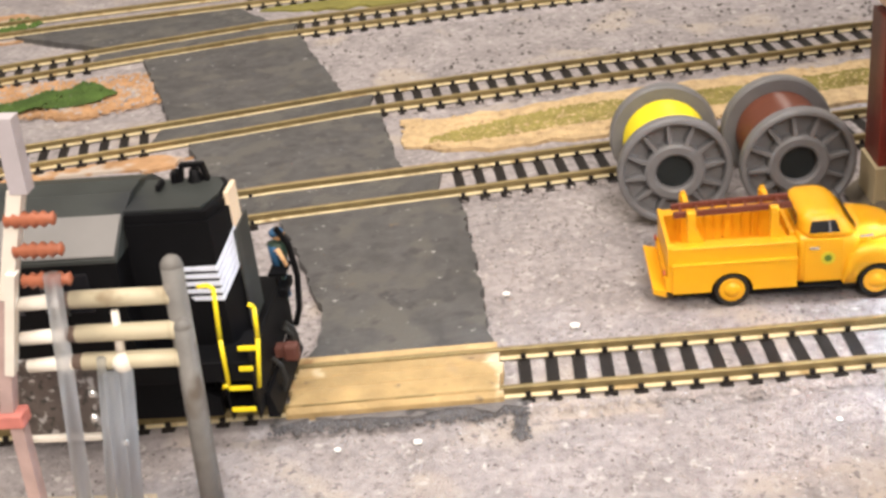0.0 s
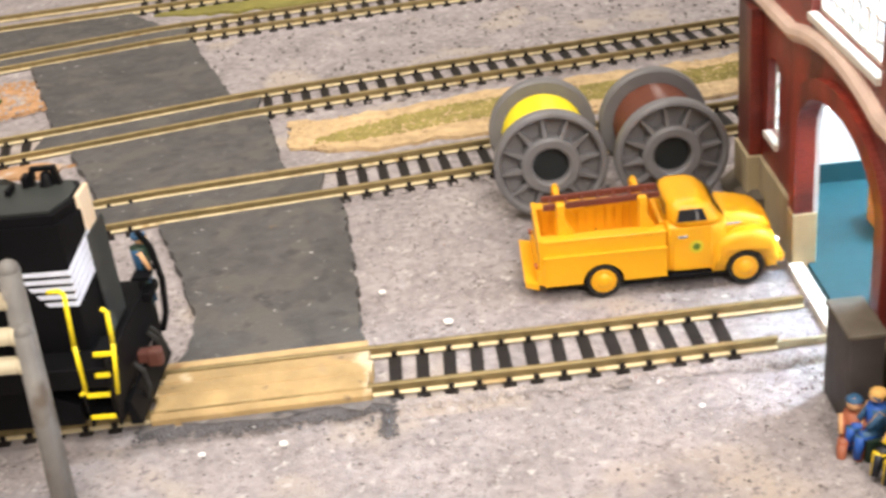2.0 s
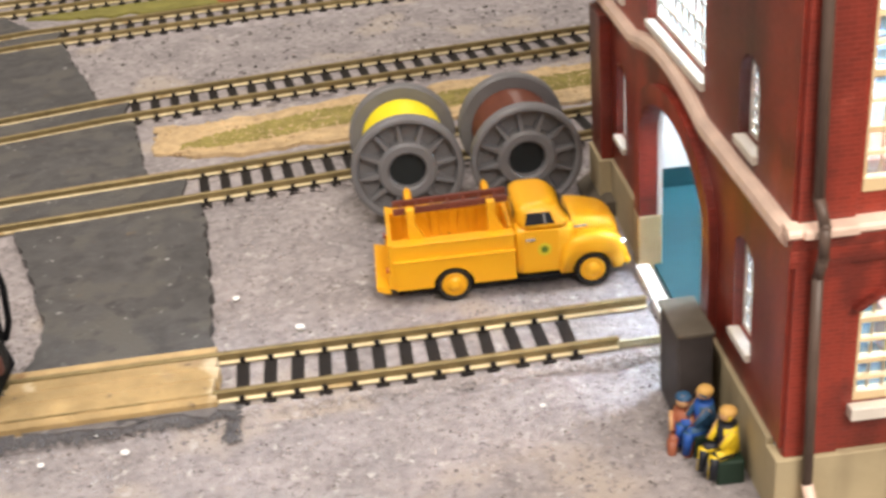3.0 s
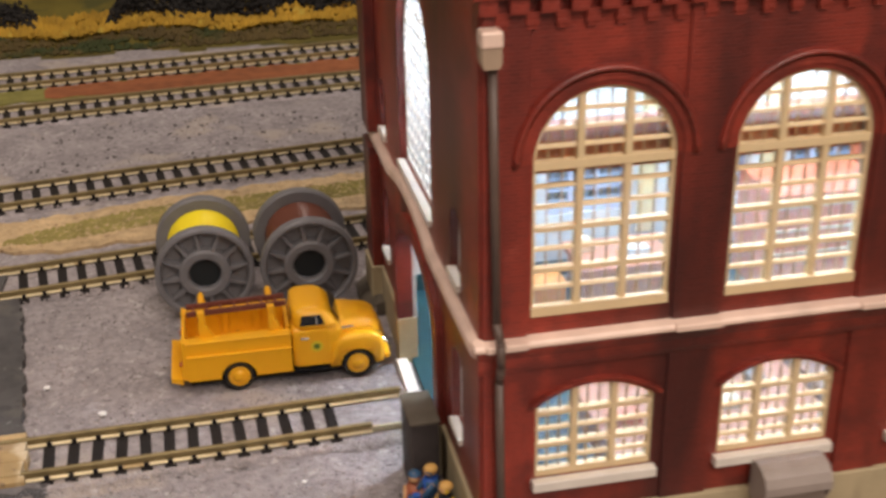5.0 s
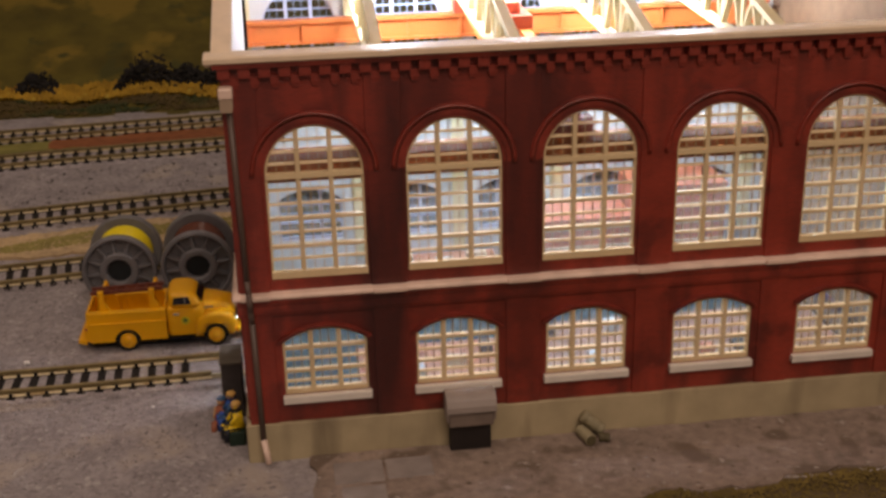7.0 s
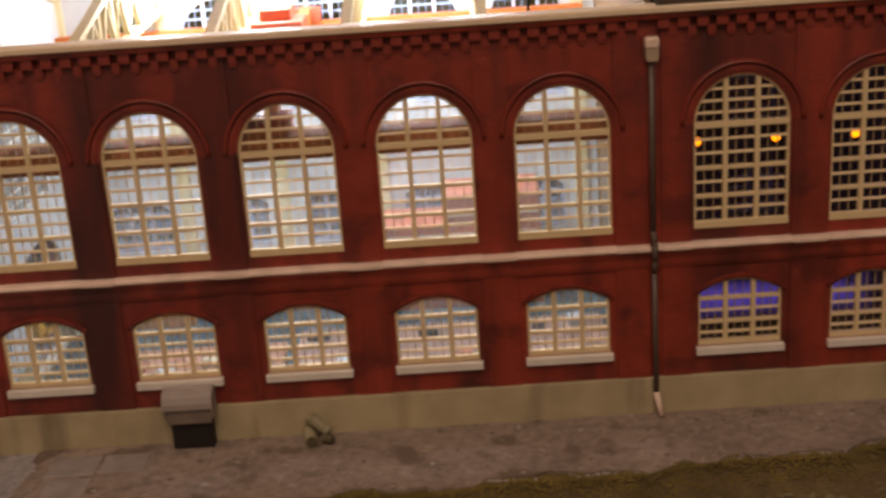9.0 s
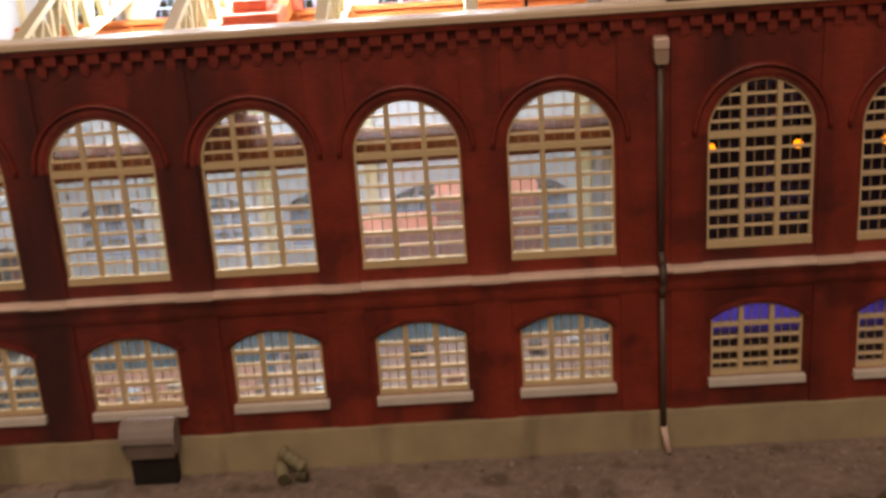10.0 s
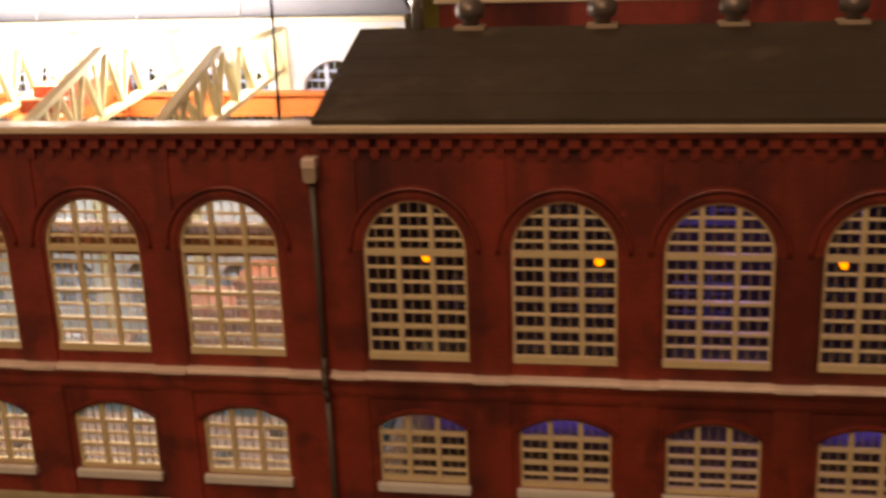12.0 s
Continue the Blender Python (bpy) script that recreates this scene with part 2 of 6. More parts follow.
DARKGLASS = mat("dark_glass", (0.012, 0.012, 0.015), 0.08, var=0.1, spec=0.6)
EMBLEM = mat("emblem_green", (0.62, 0.50, 0.03), 0.5)
EMBLEM2 = mat("emblem_dark", (0.10, 0.16, 0.02), 0.5)
LADDER = mat("ladder_brown", (0.14, 0.035, 0.02), 0.5, var=0.25)
HOODTOP = mat("dusty_black", (0.030, 0.033, 0.031), 0.5, var=0.35, scale=80, spots=[((0.075, 0.078, 0.074), 45, 0.58), ((0.02, 0.022, 0.024), 60, 0.6)])
STRIPE = mat("stripe_white", (0.66, 0.69, 0.80), 0.45)
SAFETY = mat("safety_yellow", (0.85, 0.66, 0.01), 0.4)
COUPLER = mat("coupler_rust", (0.10, 0.035, 0.025), 0.6)
RACKGREY = mat("rack_grey", (0.155, 0.145, 0.135), 0.6, var=0.4, scale=120, bump=0.3, spots=[((0.085, 0.066, 0.05), 70, 0.52), ((0.24, 0.215, 0.19), 160, 0.62)])
RACKCREAM = mat("rack_cream", (0.46, 0.40, 0.28), 0.5, var=0.25, scale=120, spots=[((0.24, 0.18, 0.11), 90, 0.6)])
PINK = mat("rack_pink", (0.42, 0.30, 0.28), 0.5, var=0.25)
CLEARGREY = clear("rack_clear_plastic", (0.80, 0.80, 0.84), 0.12, 0.42)
LEDGLOW = glow("lamp_white", (0.9, 0.96, 1.0), 60)
AMBER = glow("lamp_amber", (1.0, 0.30, 0.01), 6)
REDGLOW = glow("lamp_red", (1.0, 0.03, 0.02), 5)
BLUEGLOW = glow("lamp_blue", (0.05, 0.08, 1.0), 4)
LED_POWER, BLUE_POWER = 0.66, 0.014
FRAMEPALE = mat("window_lavender", (0.50, 0.53, 0.66), 0.5, var=0.06, scale=200)
CRUMB = mat("asphalt_crumb", (0.10, 0.095, 0.10), 0.85, var=0.4, scale=300)
# Lamp sheen on the near cab roof slope, put in as a lighter grey.
SHEENGREY = mat("roof_sheen_grey", (0.17, 0.16, 0.155), 0.5, var=0.12, scale=90)
LILAC = mat("rack_lilac", (0.42, 0.38, 0.40), 0.5, var=0.15)
MESHGREY = mat("rack_panel", (0.085, 0.068, 0.06), 0.55, var=0.4, scale=160, bump=0.3, spots=[((0.30, 0.28, 0.27), 620, 0.56), ((0.03, 0.026, 0.024), 700, 0.58)])
STONETAN = mat("rack_foot_tan", (0.46, 0.37, 0.27), 0.8, var=0.2, scale=120, bump=0.3)
VERGE = mat("verge_olive", (0.085, 0.058, 0.018), 0.95, var=0.5, scale=60, spots=[((0.035, 0.045, 0.012), 25, 0.52)])
BLOCKORANGE = mat("block_orange", (0.72, 0.24, 0.05), 0.5, var=0.12, scale=120)
STACKORANGE = mat("stack_orange", (0.60, 0.16, 0.075), 0.55, var=0.2, scale=120)
SMEAR = mat("asphalt_smear", (0.14, 0.128, 0.128), 0.85, var=0.45, scale=200, bump=0.6, spots=[((0.27, 0.25, 0.25), 160, 0.6), ((0.06, 0.056, 0.058), 240, 0.6)])
DIRT = mat("forecourt_dirt", (0.27, 0.205, 0.165), 0.95, var=0.35, scale=300, bump=0.8, bump_scale=1100, spots=[((0.16, 0.115, 0.085), 60, 0.56), ((0.38, 0.32, 0.28), 240, 0.63), ((0.12, 0.085, 0.06), 280, 0.64)])
BENCHGREY = mat("bench_grey_brown", (0.34, 0.17, 0.12), 0.6, var=0.3, scale=120)
BRACKET = mat("bracket_red", (0.50, 0.17, 0.14), 0.5, var=0.25)


# ---- mesh helpers, in millimetres ----
def part(name, bm, material, parent=None, label="", smooth=False):
    me = bpy.data.meshes.new(name)
    bmesh.ops.recalc_face_normals(bm, faces=bm.faces)
    for f in bm.faces:
        f.smooth = smooth
    bm.to_mesh(me)
    bm.free()
    for m in material if isinstance(material, (list, tuple)) else (material,):
        me.materials.append(m)
    ob = new(name, me)
    if parent:
        ob.parent = parent
    return tagged(ob, label)


def thing(name, label, category, group="", kind="", at=None):
    ob = new(name)
    ob.empty_display_size = 0.01
    if at is not None:
        ob.matrix_world = at
    return tagged(ob, label, category, group, kind)


def shape():
    return bmesh.new()


def box(bm, x0, x1, y0, y1, z0, z1, bevel=0.0, m=None):
    vs = [bm.verts.new((x * MM, y * MM, z * MM)) for z in (z0, z1) for y in (y0, y1) for x in (x0, x1)]
    fs = [bm.faces.new([vs[i] for i in q]) for q in ((0, 1, 3, 2), (4, 6, 7, 5), (0, 4, 5, 1), (2, 3, 7, 6), (0, 2, 6, 4), (1, 5, 7, 3))]
    if bevel:
        es = list({e for f in fs for e in f.edges})
        r = bmesh.ops.bevel(bm, geom=es, offset=bevel * MM, segments=2, affect="EDGES", profile=0.5)
        vs = list({v for f in r["faces"] for v in f.verts} | {v for v in vs if v.is_valid})
    if m is not None:
        bmesh.ops.transform(bm, matrix=m, verts=[v for v in vs if v.is_valid])
    return [v for v in vs if v.is_valid]


def rod(bm, a, b, r, r2=None, seg=10, caps=True):
    """A round bar from a to b."""
    a, b = Vector(a) * MM, Vector(b) * MM
    q = (b - a).to_track_quat("Z", "Y").to_matrix().to_4x4()
    m = Matrix.Translation((a + b) / 2) @ q
    bmesh.ops.create_cone(bm, cap_ends=caps, segments=seg, radius1=r * MM, radius2=(r if r2 is None else r2) * MM, depth=(b - a).length, matrix=m)


def bar(bm, a, b, w, h):
    """A square bar from a to b, w across and h high."""
    a, b = Vector(a), Vector(b)
    q = (b - a).to_track_quat("X", "Z").to_matrix().to_4x4()
    n = (b - a).length
    box(bm, -n / 2, n / 2, -w / 2, w / 2, -h / 2, h / 2, m=Matrix.Translation((a + b) / 2 * MM) @ q)


def prism(bm, pts, d0, d1, axis="y", holes=()):
    """An outline (u, v) with holes, drawn out from d0 to d1 along an axis. u, v: x, z for y; y, z for x; x, y for z."""
    put = {"y": lambda u, v, d: (u, d, v), "x": lambda u, v, d: (d, u, v), "z": lambda u, v, d: (u, v, d)}[axis]
    rings, edges = [], []
    for ring in (pts, *holes):
        vs = [bm.verts.new(Vector(put(u, v, d0)) * MM) for u, v in ring]
        rings.append(vs)
        edges += [bm.edges.new((vs[i], vs[(i + 1) % len(vs)])) for i in range(len(vs))]
    if holes:
        fs = [f for f in bmesh.ops.triangle_fill(bm, use_beauty=True, use_dissolve=False, edges=edges)["geom"] if isinstance(f, bmesh.types.BMFace)]
    else:
        fs = [bm.faces.new(rings[0])]
    r = bmesh.ops.extrude_face_region(bm, geom=fs, use_keep_orig=True)
    mv = [v for v in r["geom"] if isinstance(v, bmesh.types.BMVert)]
    shift = Vector(put(0, 0, d1 - d0)) * MM
    bmesh.ops.translate(bm, verts=mv, vec=shift)
    return [v for ring in rings for v in ring] + mv


def arch(x0, x1, z0, spring, rise, n=14):
    """The outline of an opening with a curved head."""
    c, a = (x0 + x1) / 2, (x1 - x0) / 2
    pts = [(x0, z0), (x1, z0)]
    if rise >= a * 0.95:
        pts += [(c + a * math.cos(math.pi * i / n), spring + rise * math.sin(math.pi * i / n)) for i in range(n + 1)]
    else:
        r = (a * a + rise * rise) / (2 * rise)
        t0 = math.asin(a / r)
        pts += [(c + r * math.sin(t0 - 2 * t0 * i / n), spring + rise - r + r * math.cos(t0 - 2 * t0 * i / n)) for i in range(n + 1)]
    return pts


def blob_points(n, area, seed):
    """Random points in an area(x, y) -> bool over a box (x0, x1, y0, y1)."""
    rng = random.Random(seed)
    x0, x1, y0, y1, inside = area
    out = []
    for _ in range(n * 6):
        x, y = rng.uniform(x0, x1), rng.uniform(y0, y1)
        if inside(x, y):
            out.append((x, y))
            if len(out) == n:
                break
    return out


def clumps(name, pts, size, material, label, category, zfun=None, squash=0.7, seed=3, parent=None):
    """Many small uneven lumps in one mesh: for what nobody could count."""
    rng = random.Random(seed)
    base = [(1, 0, 0), (0, 1, 0), (-1, 0, 0), (0, -1, 0), (0, 0, 1), (0, 0, -1)]
    tris = [(0, 1, 4), (1, 2, 4), (2, 3, 4), (3, 0, 4), (1, 0, 5), (2, 1, 5), (3, 2, 5), (0, 3, 5)]
    vs, fs = [], []
    for x, y in pts:
        s, a = size[0] + (size[1] - size[0]) * rng.random() ** 2, rng.uniform(0, 6.3)
        z = zfun(x, y) if zfun else 0.0
        k = len(vs)
        for bx, by, bz in base:
            j = s * rng.uniform(0.7, 1.25)
            vs.append(((x + j * (bx * math.cos(a) - by * math.sin(a))) * MM, (y + j * (bx * math.sin(a) + by * math.cos(a))) * MM, (z + j * bz * squash + s * squash * 0.35) * MM))
        fs += [tuple(k + i for i in t) for t in tris]
    me = bpy.data.meshes.new(name)
    me.from_pydata(vs, [], fs)
    me.materials.append(material)
    ob = new(name, me)
    if parent:
        ob.parent = parent
        return tagged(ob, label, kind="stuff")
    return tagged(ob, label, category, kind="stuff")


def lathe(bm, profile, m, seg=32):
    """Turns (radius, height) round its z axis."""
    rings = []
    for r, z in profile:
        rings.append([bm.verts.new(m @ (Vector((r * math.cos(2 * math.pi * i / seg), r * math.sin(2 * math.pi * i / seg), z)) * MM)) for i in range(seg)])
    for a, b in zip(rings, rings[1:]):
        for i in range(seg):
            bm.faces.new((a[i], a[(i + 1) % seg], b[(i + 1) % seg], b[i]))
    for ring in (rings[0], rings[-1]):
        bm.faces.new(ring)


# The yard is laid out on a plan of its own, turned a little against the works.
YARD = Matrix.Translation((-0.0314, 0.0975, 0)) @ Matrix.Rotation(-0.0448, 4, "Z") @ Matrix.Scale(1.0737, 4) @ Matrix.Translation((0.03, -0.1, 0))
OFF_YARD = YARD.inverted()


def settle(before):
    """Set down in the yard every thing built since the set before was taken."""
    for ob in bpy.data.objects:
        if ob not in before and ob.parent is None:
            ob.matrix_basis = YARD @ ob.matrix_basis


# ================= ground =================
def edge_y(x):
    return -46 + 0.00027 * max(0, x - 80) ** 2 + 1.5 * math.sin(x * 0.11)


def ground_z(x, y):
    z = -0.9 + 0.9 * noise.noise((x * 0.05, y * 0.05, 1.0)) + 0.25 * noise.noise((x * 0.25, y * 0.25, 5.0))
    d = edge_y(x) - y
    if d > 0 and x > 40:
        z -= min(1, d / 14) * 15 * min(1, (x - 40) / 40)
    far_y = (OFF_YARD @ Vector((x * MM, y * MM, 0))).y / MM
    if far_y > 455:
        z += 5 * noise.noise((x * 0.02, y * 0.02, 9.0))
    if far_y > 520:
        z += 0.494 * (far_y - 520) if far_y < 1000 else 237.1 + 0.043 * (far_y - 1000)
    return min(z, -0.25) if far_y < 455 else z


def yard_z(x, y):
    """Height of the ground at a point of the yard plan."""
    p = YARD @ Vector((x * MM, y * MM, 0))
    return ground_z(p.x / MM, p.y / MM) / 1.0737


xs = np.concatenate([np.linspace(-1300, -420, 12), np.arange(-400, 480, 5.0), np.linspace(500, 1300, 12)])
ys = np.concatenate([np.linspace(-700, -140, 8), np.arange(-120, 560, 5.0), np.arange(570, 1000, 20.0), np.linspace(1050, 1500, 6)])
verts = [(x * MM, y * MM, ground_z(x, y) * MM) for y in ys for x in xs]
nx = len(xs)
faces = [(j * nx + i, j * nx + i + 1, (j + 1) * nx + i + 1, (j + 1) * nx + i) for j in range(len(ys) - 1) for i in range(nx - 1)]
me = bpy.data.meshes.new("ground")
me.from_pydata(verts, [], faces)
for m in (GRAVEL, HILL, DITCH):
    me.materials.append(m)
for p in me.polygons:
    c = p.center / MM
    p.use_smooth = True
    wob = 8 * noise.noise((c.x * 0.03, c.y * 0.03, 2.0))
    if (OFF_YARD @ p.center).y / MM > 440 + wob:
        p.material_index = 1
    elif c.x > 45 and c.y < edge_y(c.x) + 4:
        p.material_index = 2
tagged(new("ground", me), "grey granular ballast ground rising to an olive grassy hill", "ground", kind="structure")


def patch(name, pts, material, label, z=0.0, thick=0.5, jitter=1.2, seed=1):
    """A thin spread with a ragged outline."""
    rng = random.Random(seed)
    out = []
    for (xa, ya), (xb, yb) in zip(pts, pts[1:] + pts[:1]):
        n = max(2, int(math.hypot(xb - xa, yb - ya) / 5))
        for i in range(n):
            out.append((xa + (xb - xa) * i / n + rng.uniform(-jitter, jitter), ya + (yb - ya) * i / n + rng.uniform(-jitter, jitter)))
    bm = shape()
    prism(bm, out, z - 2.5, z + thick, "z")
    return tagged(part(name, bm, material), label, name.replace("_", " ").split()[0], kind="structure")


def in_poly(pts):
    def inside(x, y):
        c = False
        for (xa, ya), (xb, yb) in zip(pts, pts[1:] + pts[:1]):
            if (ya > y) != (yb > y) and x < (xb - xa) * (y - ya) / (yb - ya) + xa:
                c = not c
        return c
    return inside


def spread(pts):
    xs_, ys_ = [p[0] for p in pts], [p[1] for p in pts]
    return (min(xs_), max(xs_), min(ys_), max(ys_), in_poly(pts))


def curve_y(table):
    tx, ty = zip(*table)
    return lambda x: float(np.interp(x, tx, ty))


T1 = curve_y([(-420, 41.5), (-300, 51), (-140, 63.0), (-114, 65.0), (-84, 67.1), (-49, 69.4), (-13, 72.4), (30, 75.5)])
T2 = curve_y([(-420, 102), (-300, 127), (-165, 159.0), (-116, 167.2), (-73, 174.7), (20, 190.6), (60, 197)])
T3 = curve_y([(-420, 154), (-330, 182), (-262, 204), (-197, 222), (-148, 237), (-75, 251.5), (18, 268), (80, 277)])
T4 = curve_y([(-420, 250), (-302, 296), (-260, 310), (-200, 329), (-111, 345), (-13, 358), (80, 368)])
T5 = curve_y([(-420, 340), (-300, 366), (-155, 391), (-14, 412), (80, 424), (300, 440)])


# earth and turf between the tracks
before = set(bpy.data.objects)
TAN_AREA = [(-131, 198), (-122, 195), (-94, 195), (-74, 199), (-20, 208), (40, 218), (40, 250), (-20, 242), (-74, 233), (-95, 227), (-114, 222), (-134, 221)]
patch("sand_strip", TAN_AREA, SAND, "tan sandy strip of ground between two tracks", 0.0, 0.3, 2.0, 5)
GRASS_AREA = [(-123, 201), (-111, 200), (-94, 204), (-76, 209), (-20, 219), (40, 230), (40, 244), (-20, 233), (-76, 225.5), (-95, 219), (-112, 211), (-122, 205)]
clumps("turf", blob_points(5200, spread(GRASS_AREA), 8), (0.35, 0.95), TURF, "short olive green scenic turf between tracks", "grass", lambda x, y: 0.2)
clumps("sand_grains", [p for p in blob_points(2000, spread(TAN_AREA), 9) if not in_poly(GRASS_AREA)(*p)], (0.3, 0.8), SAND, "tan sandy grains beside the turf strip", "sand", lambda x, y: 0.2)
ORANGE_AREA = [(-330, 262), (-250, 246), (-222, 262), (-240, 290), (-262, 286), (-330, 284)]
patch("earth_patch", ORANGE_AREA, EARTH, "orange brown earth patch beside the road", 0.0, 0.3, 2.5, 6)
GREEN_AREA = [(-330, 252), (-285, 252), (-250, 259), (-246, 268), (-258, 279), (-292, 262), (-330, 266)]
clumps("green_bush", blob_points(3000, spread(GREEN_AREA), 4), (0.5, 1.6), GREEN, "bright green foliage clumps by the road", "bush", lambda x, y: 0.6 + 3.5 * max(0, noise.noise((x * 0.09, y * 0.09, 3.0))))
clumps("earth_grains", blob_points(2200, spread([(x - 2 if x < -300 else x + 2, y + (3 if y > 275 else -3)) for x, y in ORANGE_AREA]), 44), (0.35, 1.0), EARTH, "loose orange brown earth crumbs", "earth", lambda x, y: 0.25)
clumps("ballast_grains", blob_points(500, spread(ORANGE_AREA), 45), (0.4, 1.1), GRAIN, "pale ballast grains strewn over orange earth", "gravel", lambda x, y: 0.35)
clumps("green_bush", blob_points(160, spread([(-332, 362), (-316, 366), (-314, 380), (-332, 380)]), 4), (0.8, 2.2), GREEN, "bright green low foliage clump on orange earth", "bush", lambda x, y: 0.6)
patch("earth_patch", [(-420, 330), (-310, 348), (-304, 372), (-330, 392), (-420, 380)], EARTH, "orange brown earth beyond the third track", 0.0, 0.3, 2.5, 7)
patch("earth_patch", [(-300, 168), (-240, 192), (-206, 196), (-198, 202), (-226, 206), (-300, 190)], EARTH, "orange brown earth along the ballast edge", 0.0, 0.3, 2.5, 8)
patch("turf_patch", [(-212, 366), (-190, 362), (-100, 364), (60, 392), (60, 408), (-60, 396), (-150, 392), (-200, 392)], TURFFLAT, "olive turf strip between far tracks", 0.0, 0.3, 2.5, 11)
RUST_AREA = [(-130, 366), (-80, 366), (0, 376), (70, 386), (70, 409), (0, 400), (-80, 390), (-130, 383)]
patch("rust_earth", RUST_AREA, RUST, "rusty red earth strip between far tracks", 0.15, 0.4, 2.5, 12)
clumps("yellow_grass", blob_points(5200, spread([(-330, 478), (-120, 476), (60, 478), (200, 480), (200, 512), (-330, 512)]), 14), (0.9, 3.2), YGRASS, "yellow ochre field grass beyond the tracks", "grass", lambda x, y: yard_z(x, y) + 1.2 + 4.0 * max(0.0, noise.noise((x * 0.045, y * 0.06, 7.0)) + 0.15), 1.0)
clumps("green_verge", blob_points(3400, spread([(-330, 442), (-120, 444), (60, 452), (200, 452), (200, 478), (-330, 478)]), 15), (1.0, 2.6), VERGE, "olive green verge beside the farthest track", "grass", lambda x, y: yard_z(x, y) + 0.3)


def bush(x, y, w, h, seed):
    """A dark shrub: stems under a crown of small clumps with gaps."""
    rng = random.Random(seed)
    z0 = yard_z(x, y)
    root = thing("shrub", "dark purplish green shrub in the yellow grass", "shrub", "shrubs along the field", at=pose(x * MM, y * MM, z0 * MM))
    bm = shape()
    for i in range(5):
        a = rng.uniform(0, 6.28)
        rod(bm, (0, 0, -2), (w * 0.3 * math.cos(a), w * 0.2 * math.sin(a), h * 0.6), 0.8, 0.3, 6)
    part("stem", bm, BARK, root)
    pts = []
    vs, fs = [], []
    for i in range(900):
        u = rng.uniform(-1, 1)
        top = h * (1 - abs(u) ** 2.2) * rng.uniform(0.55, 1.0)
        px, py, pz = u * w / 2, rng.uniform(-0.4, 0.4) * w, rng.uniform(0.1, 1) * top
        s = rng.uniform(0.7, 1.7)
        k = len(vs)
        for d in ((1, 0, 0), (0, 1, 0), (-1, 0, 0), (0, -1, 0), (0, 0, 1), (0, 0, -1)):
            vs.append(tuple((c + s * e * rng.uniform(0.6, 1.3)) * MM for c, e in zip((px, py, pz), d)))
        fs += [tuple(k + i for i in t) for t in ((0, 1, 4), (1, 2, 4), (2, 3, 4), (3, 0, 4), (1, 0, 5), (2, 1, 5), (3, 2, 5), (0, 3, 5))]
    me = bpy.data.meshes.new("crown")
    me.from_pydata(vs, [], fs)
    me.materials.append(SHRUB)
    ob = new("crown", me)
    ob.parent = root
    return root


for i, (x, y, w, h) in enumerate(((-165, 500, 30, 14), (-92, 506, 44, 22), (-38, 508, 42, 24), (-66, 514, 26, 15), (-8, 512, 34, 18), (22, 515, 40, 20), (-215, 505, 40, 18), (-270, 508, 36, 16))):
    bush(x, y, w, h, 40 + i)

# loose ballast grains and pale chips near the works
clumps("ballast_grains", blob_points(12000, (-190, 0, -30, 165, lambda x, y: abs(y - T1(x)) > 9.5 or x > -90), 21), (0.2, 0.6), GRAIN, "loose grey ballast grains", "gravel", lambda x, y: yard_z(x, y) + 0.05)
clumps("ballast_grains", blob_points(520, (-190, 60, 268, 330, lambda x, y: True), 22), (0.3, 1.0), GRAIND, "loose dark and grey ballast grains between far tracks", "gravel", lambda x, y: yard_z(x, y) + 0.05)
for i, (x, y, s) in enumerate(((-112, 45.8, 0.9), (-96, 103.4, 0.9), (-80, 87.4, 1.1), (-128, 44.2, 0.7), (-54.2, 64.6, 0.6), (-119, 52, 0.5), (-30, 48, 0.6))):
    bm = shape()
    bmesh.ops.create_icosphere(bm, subdivisions=1, radius=s * MM, matrix=Matrix.Translation((x * MM, y * MM, 0.0001)) @ Matrix.Diagonal((1.2, 0.9, 0.7, 1)))
    tagged(part("pale_chip", bm, CHIP), "white stone chip lying on the ballast", "stone", "stone chips")
clumps("ballast_grains", blob_points(1900, (-190, 0, -30, 165, lambda x, y: abs(y - T1(x)) > 11 or x > -90), 26), (0.18, 0.45), GRAIND, "loose dark ballast grains", "gravel", lambda x, y: yard_z(x, y) + 0.05)
for c, x0, x1, n in ((T1, -92, 0, 1500), (T2, -114, 0, 1500), (T3, -144, 20, 1700)):
    rng = random.Random(n)
    pts = [(x, c(x) + rng.choice((-1, 1)) * (9.6 + abs(rng.gauss(0, 1.7)))) for x in (rng.uniform(x0, x1) for _ in range(n))]
    clumps("ballast_grains", pts, (0.25, 0.75), GRAIN, "grey ballast grains heaped along the tie ends", "gravel", lambda x, y: 0.3)
settle(before)

# mossy edge and stones of the ditch in front of the works
clumps("moss", [(x, edge_y(x) + random.Random(i).gauss(0.2, 2.5) - (2.5 if i % 3 == 0 else 0)) for i, x in enumerate(np.linspace(60, 470, 12000))], (0.25, 0.75), MOSS, "olive moss along the broken ground edge", "moss", lambda x, y: ground_z(x, y) + 0.1)
clumps("ditch_stones", [(x, edge_y(x) - 7 - abs(random.Random(i * 3 + 1).gauss(0, 14))) for i, x in enumerate(np.linspace(60, 480, 2600))], (0.6, 2.0), DITCHROCK, "flat olive tan stones in the ditch", "stones", lambda x, y: ground_z(x, y), 0.4)
# loose grains of the forecourt
clumps("forecourt_grains", blob_points(2600, (-40, 470, -45, -3, lambda x, y: y > edge_y(x) + 2), 23), (0.2, 0.6), GRAIN, "loose brown grey grains before the works", "gravel", lambda x, y: ground_z(x, y) + 0.05)
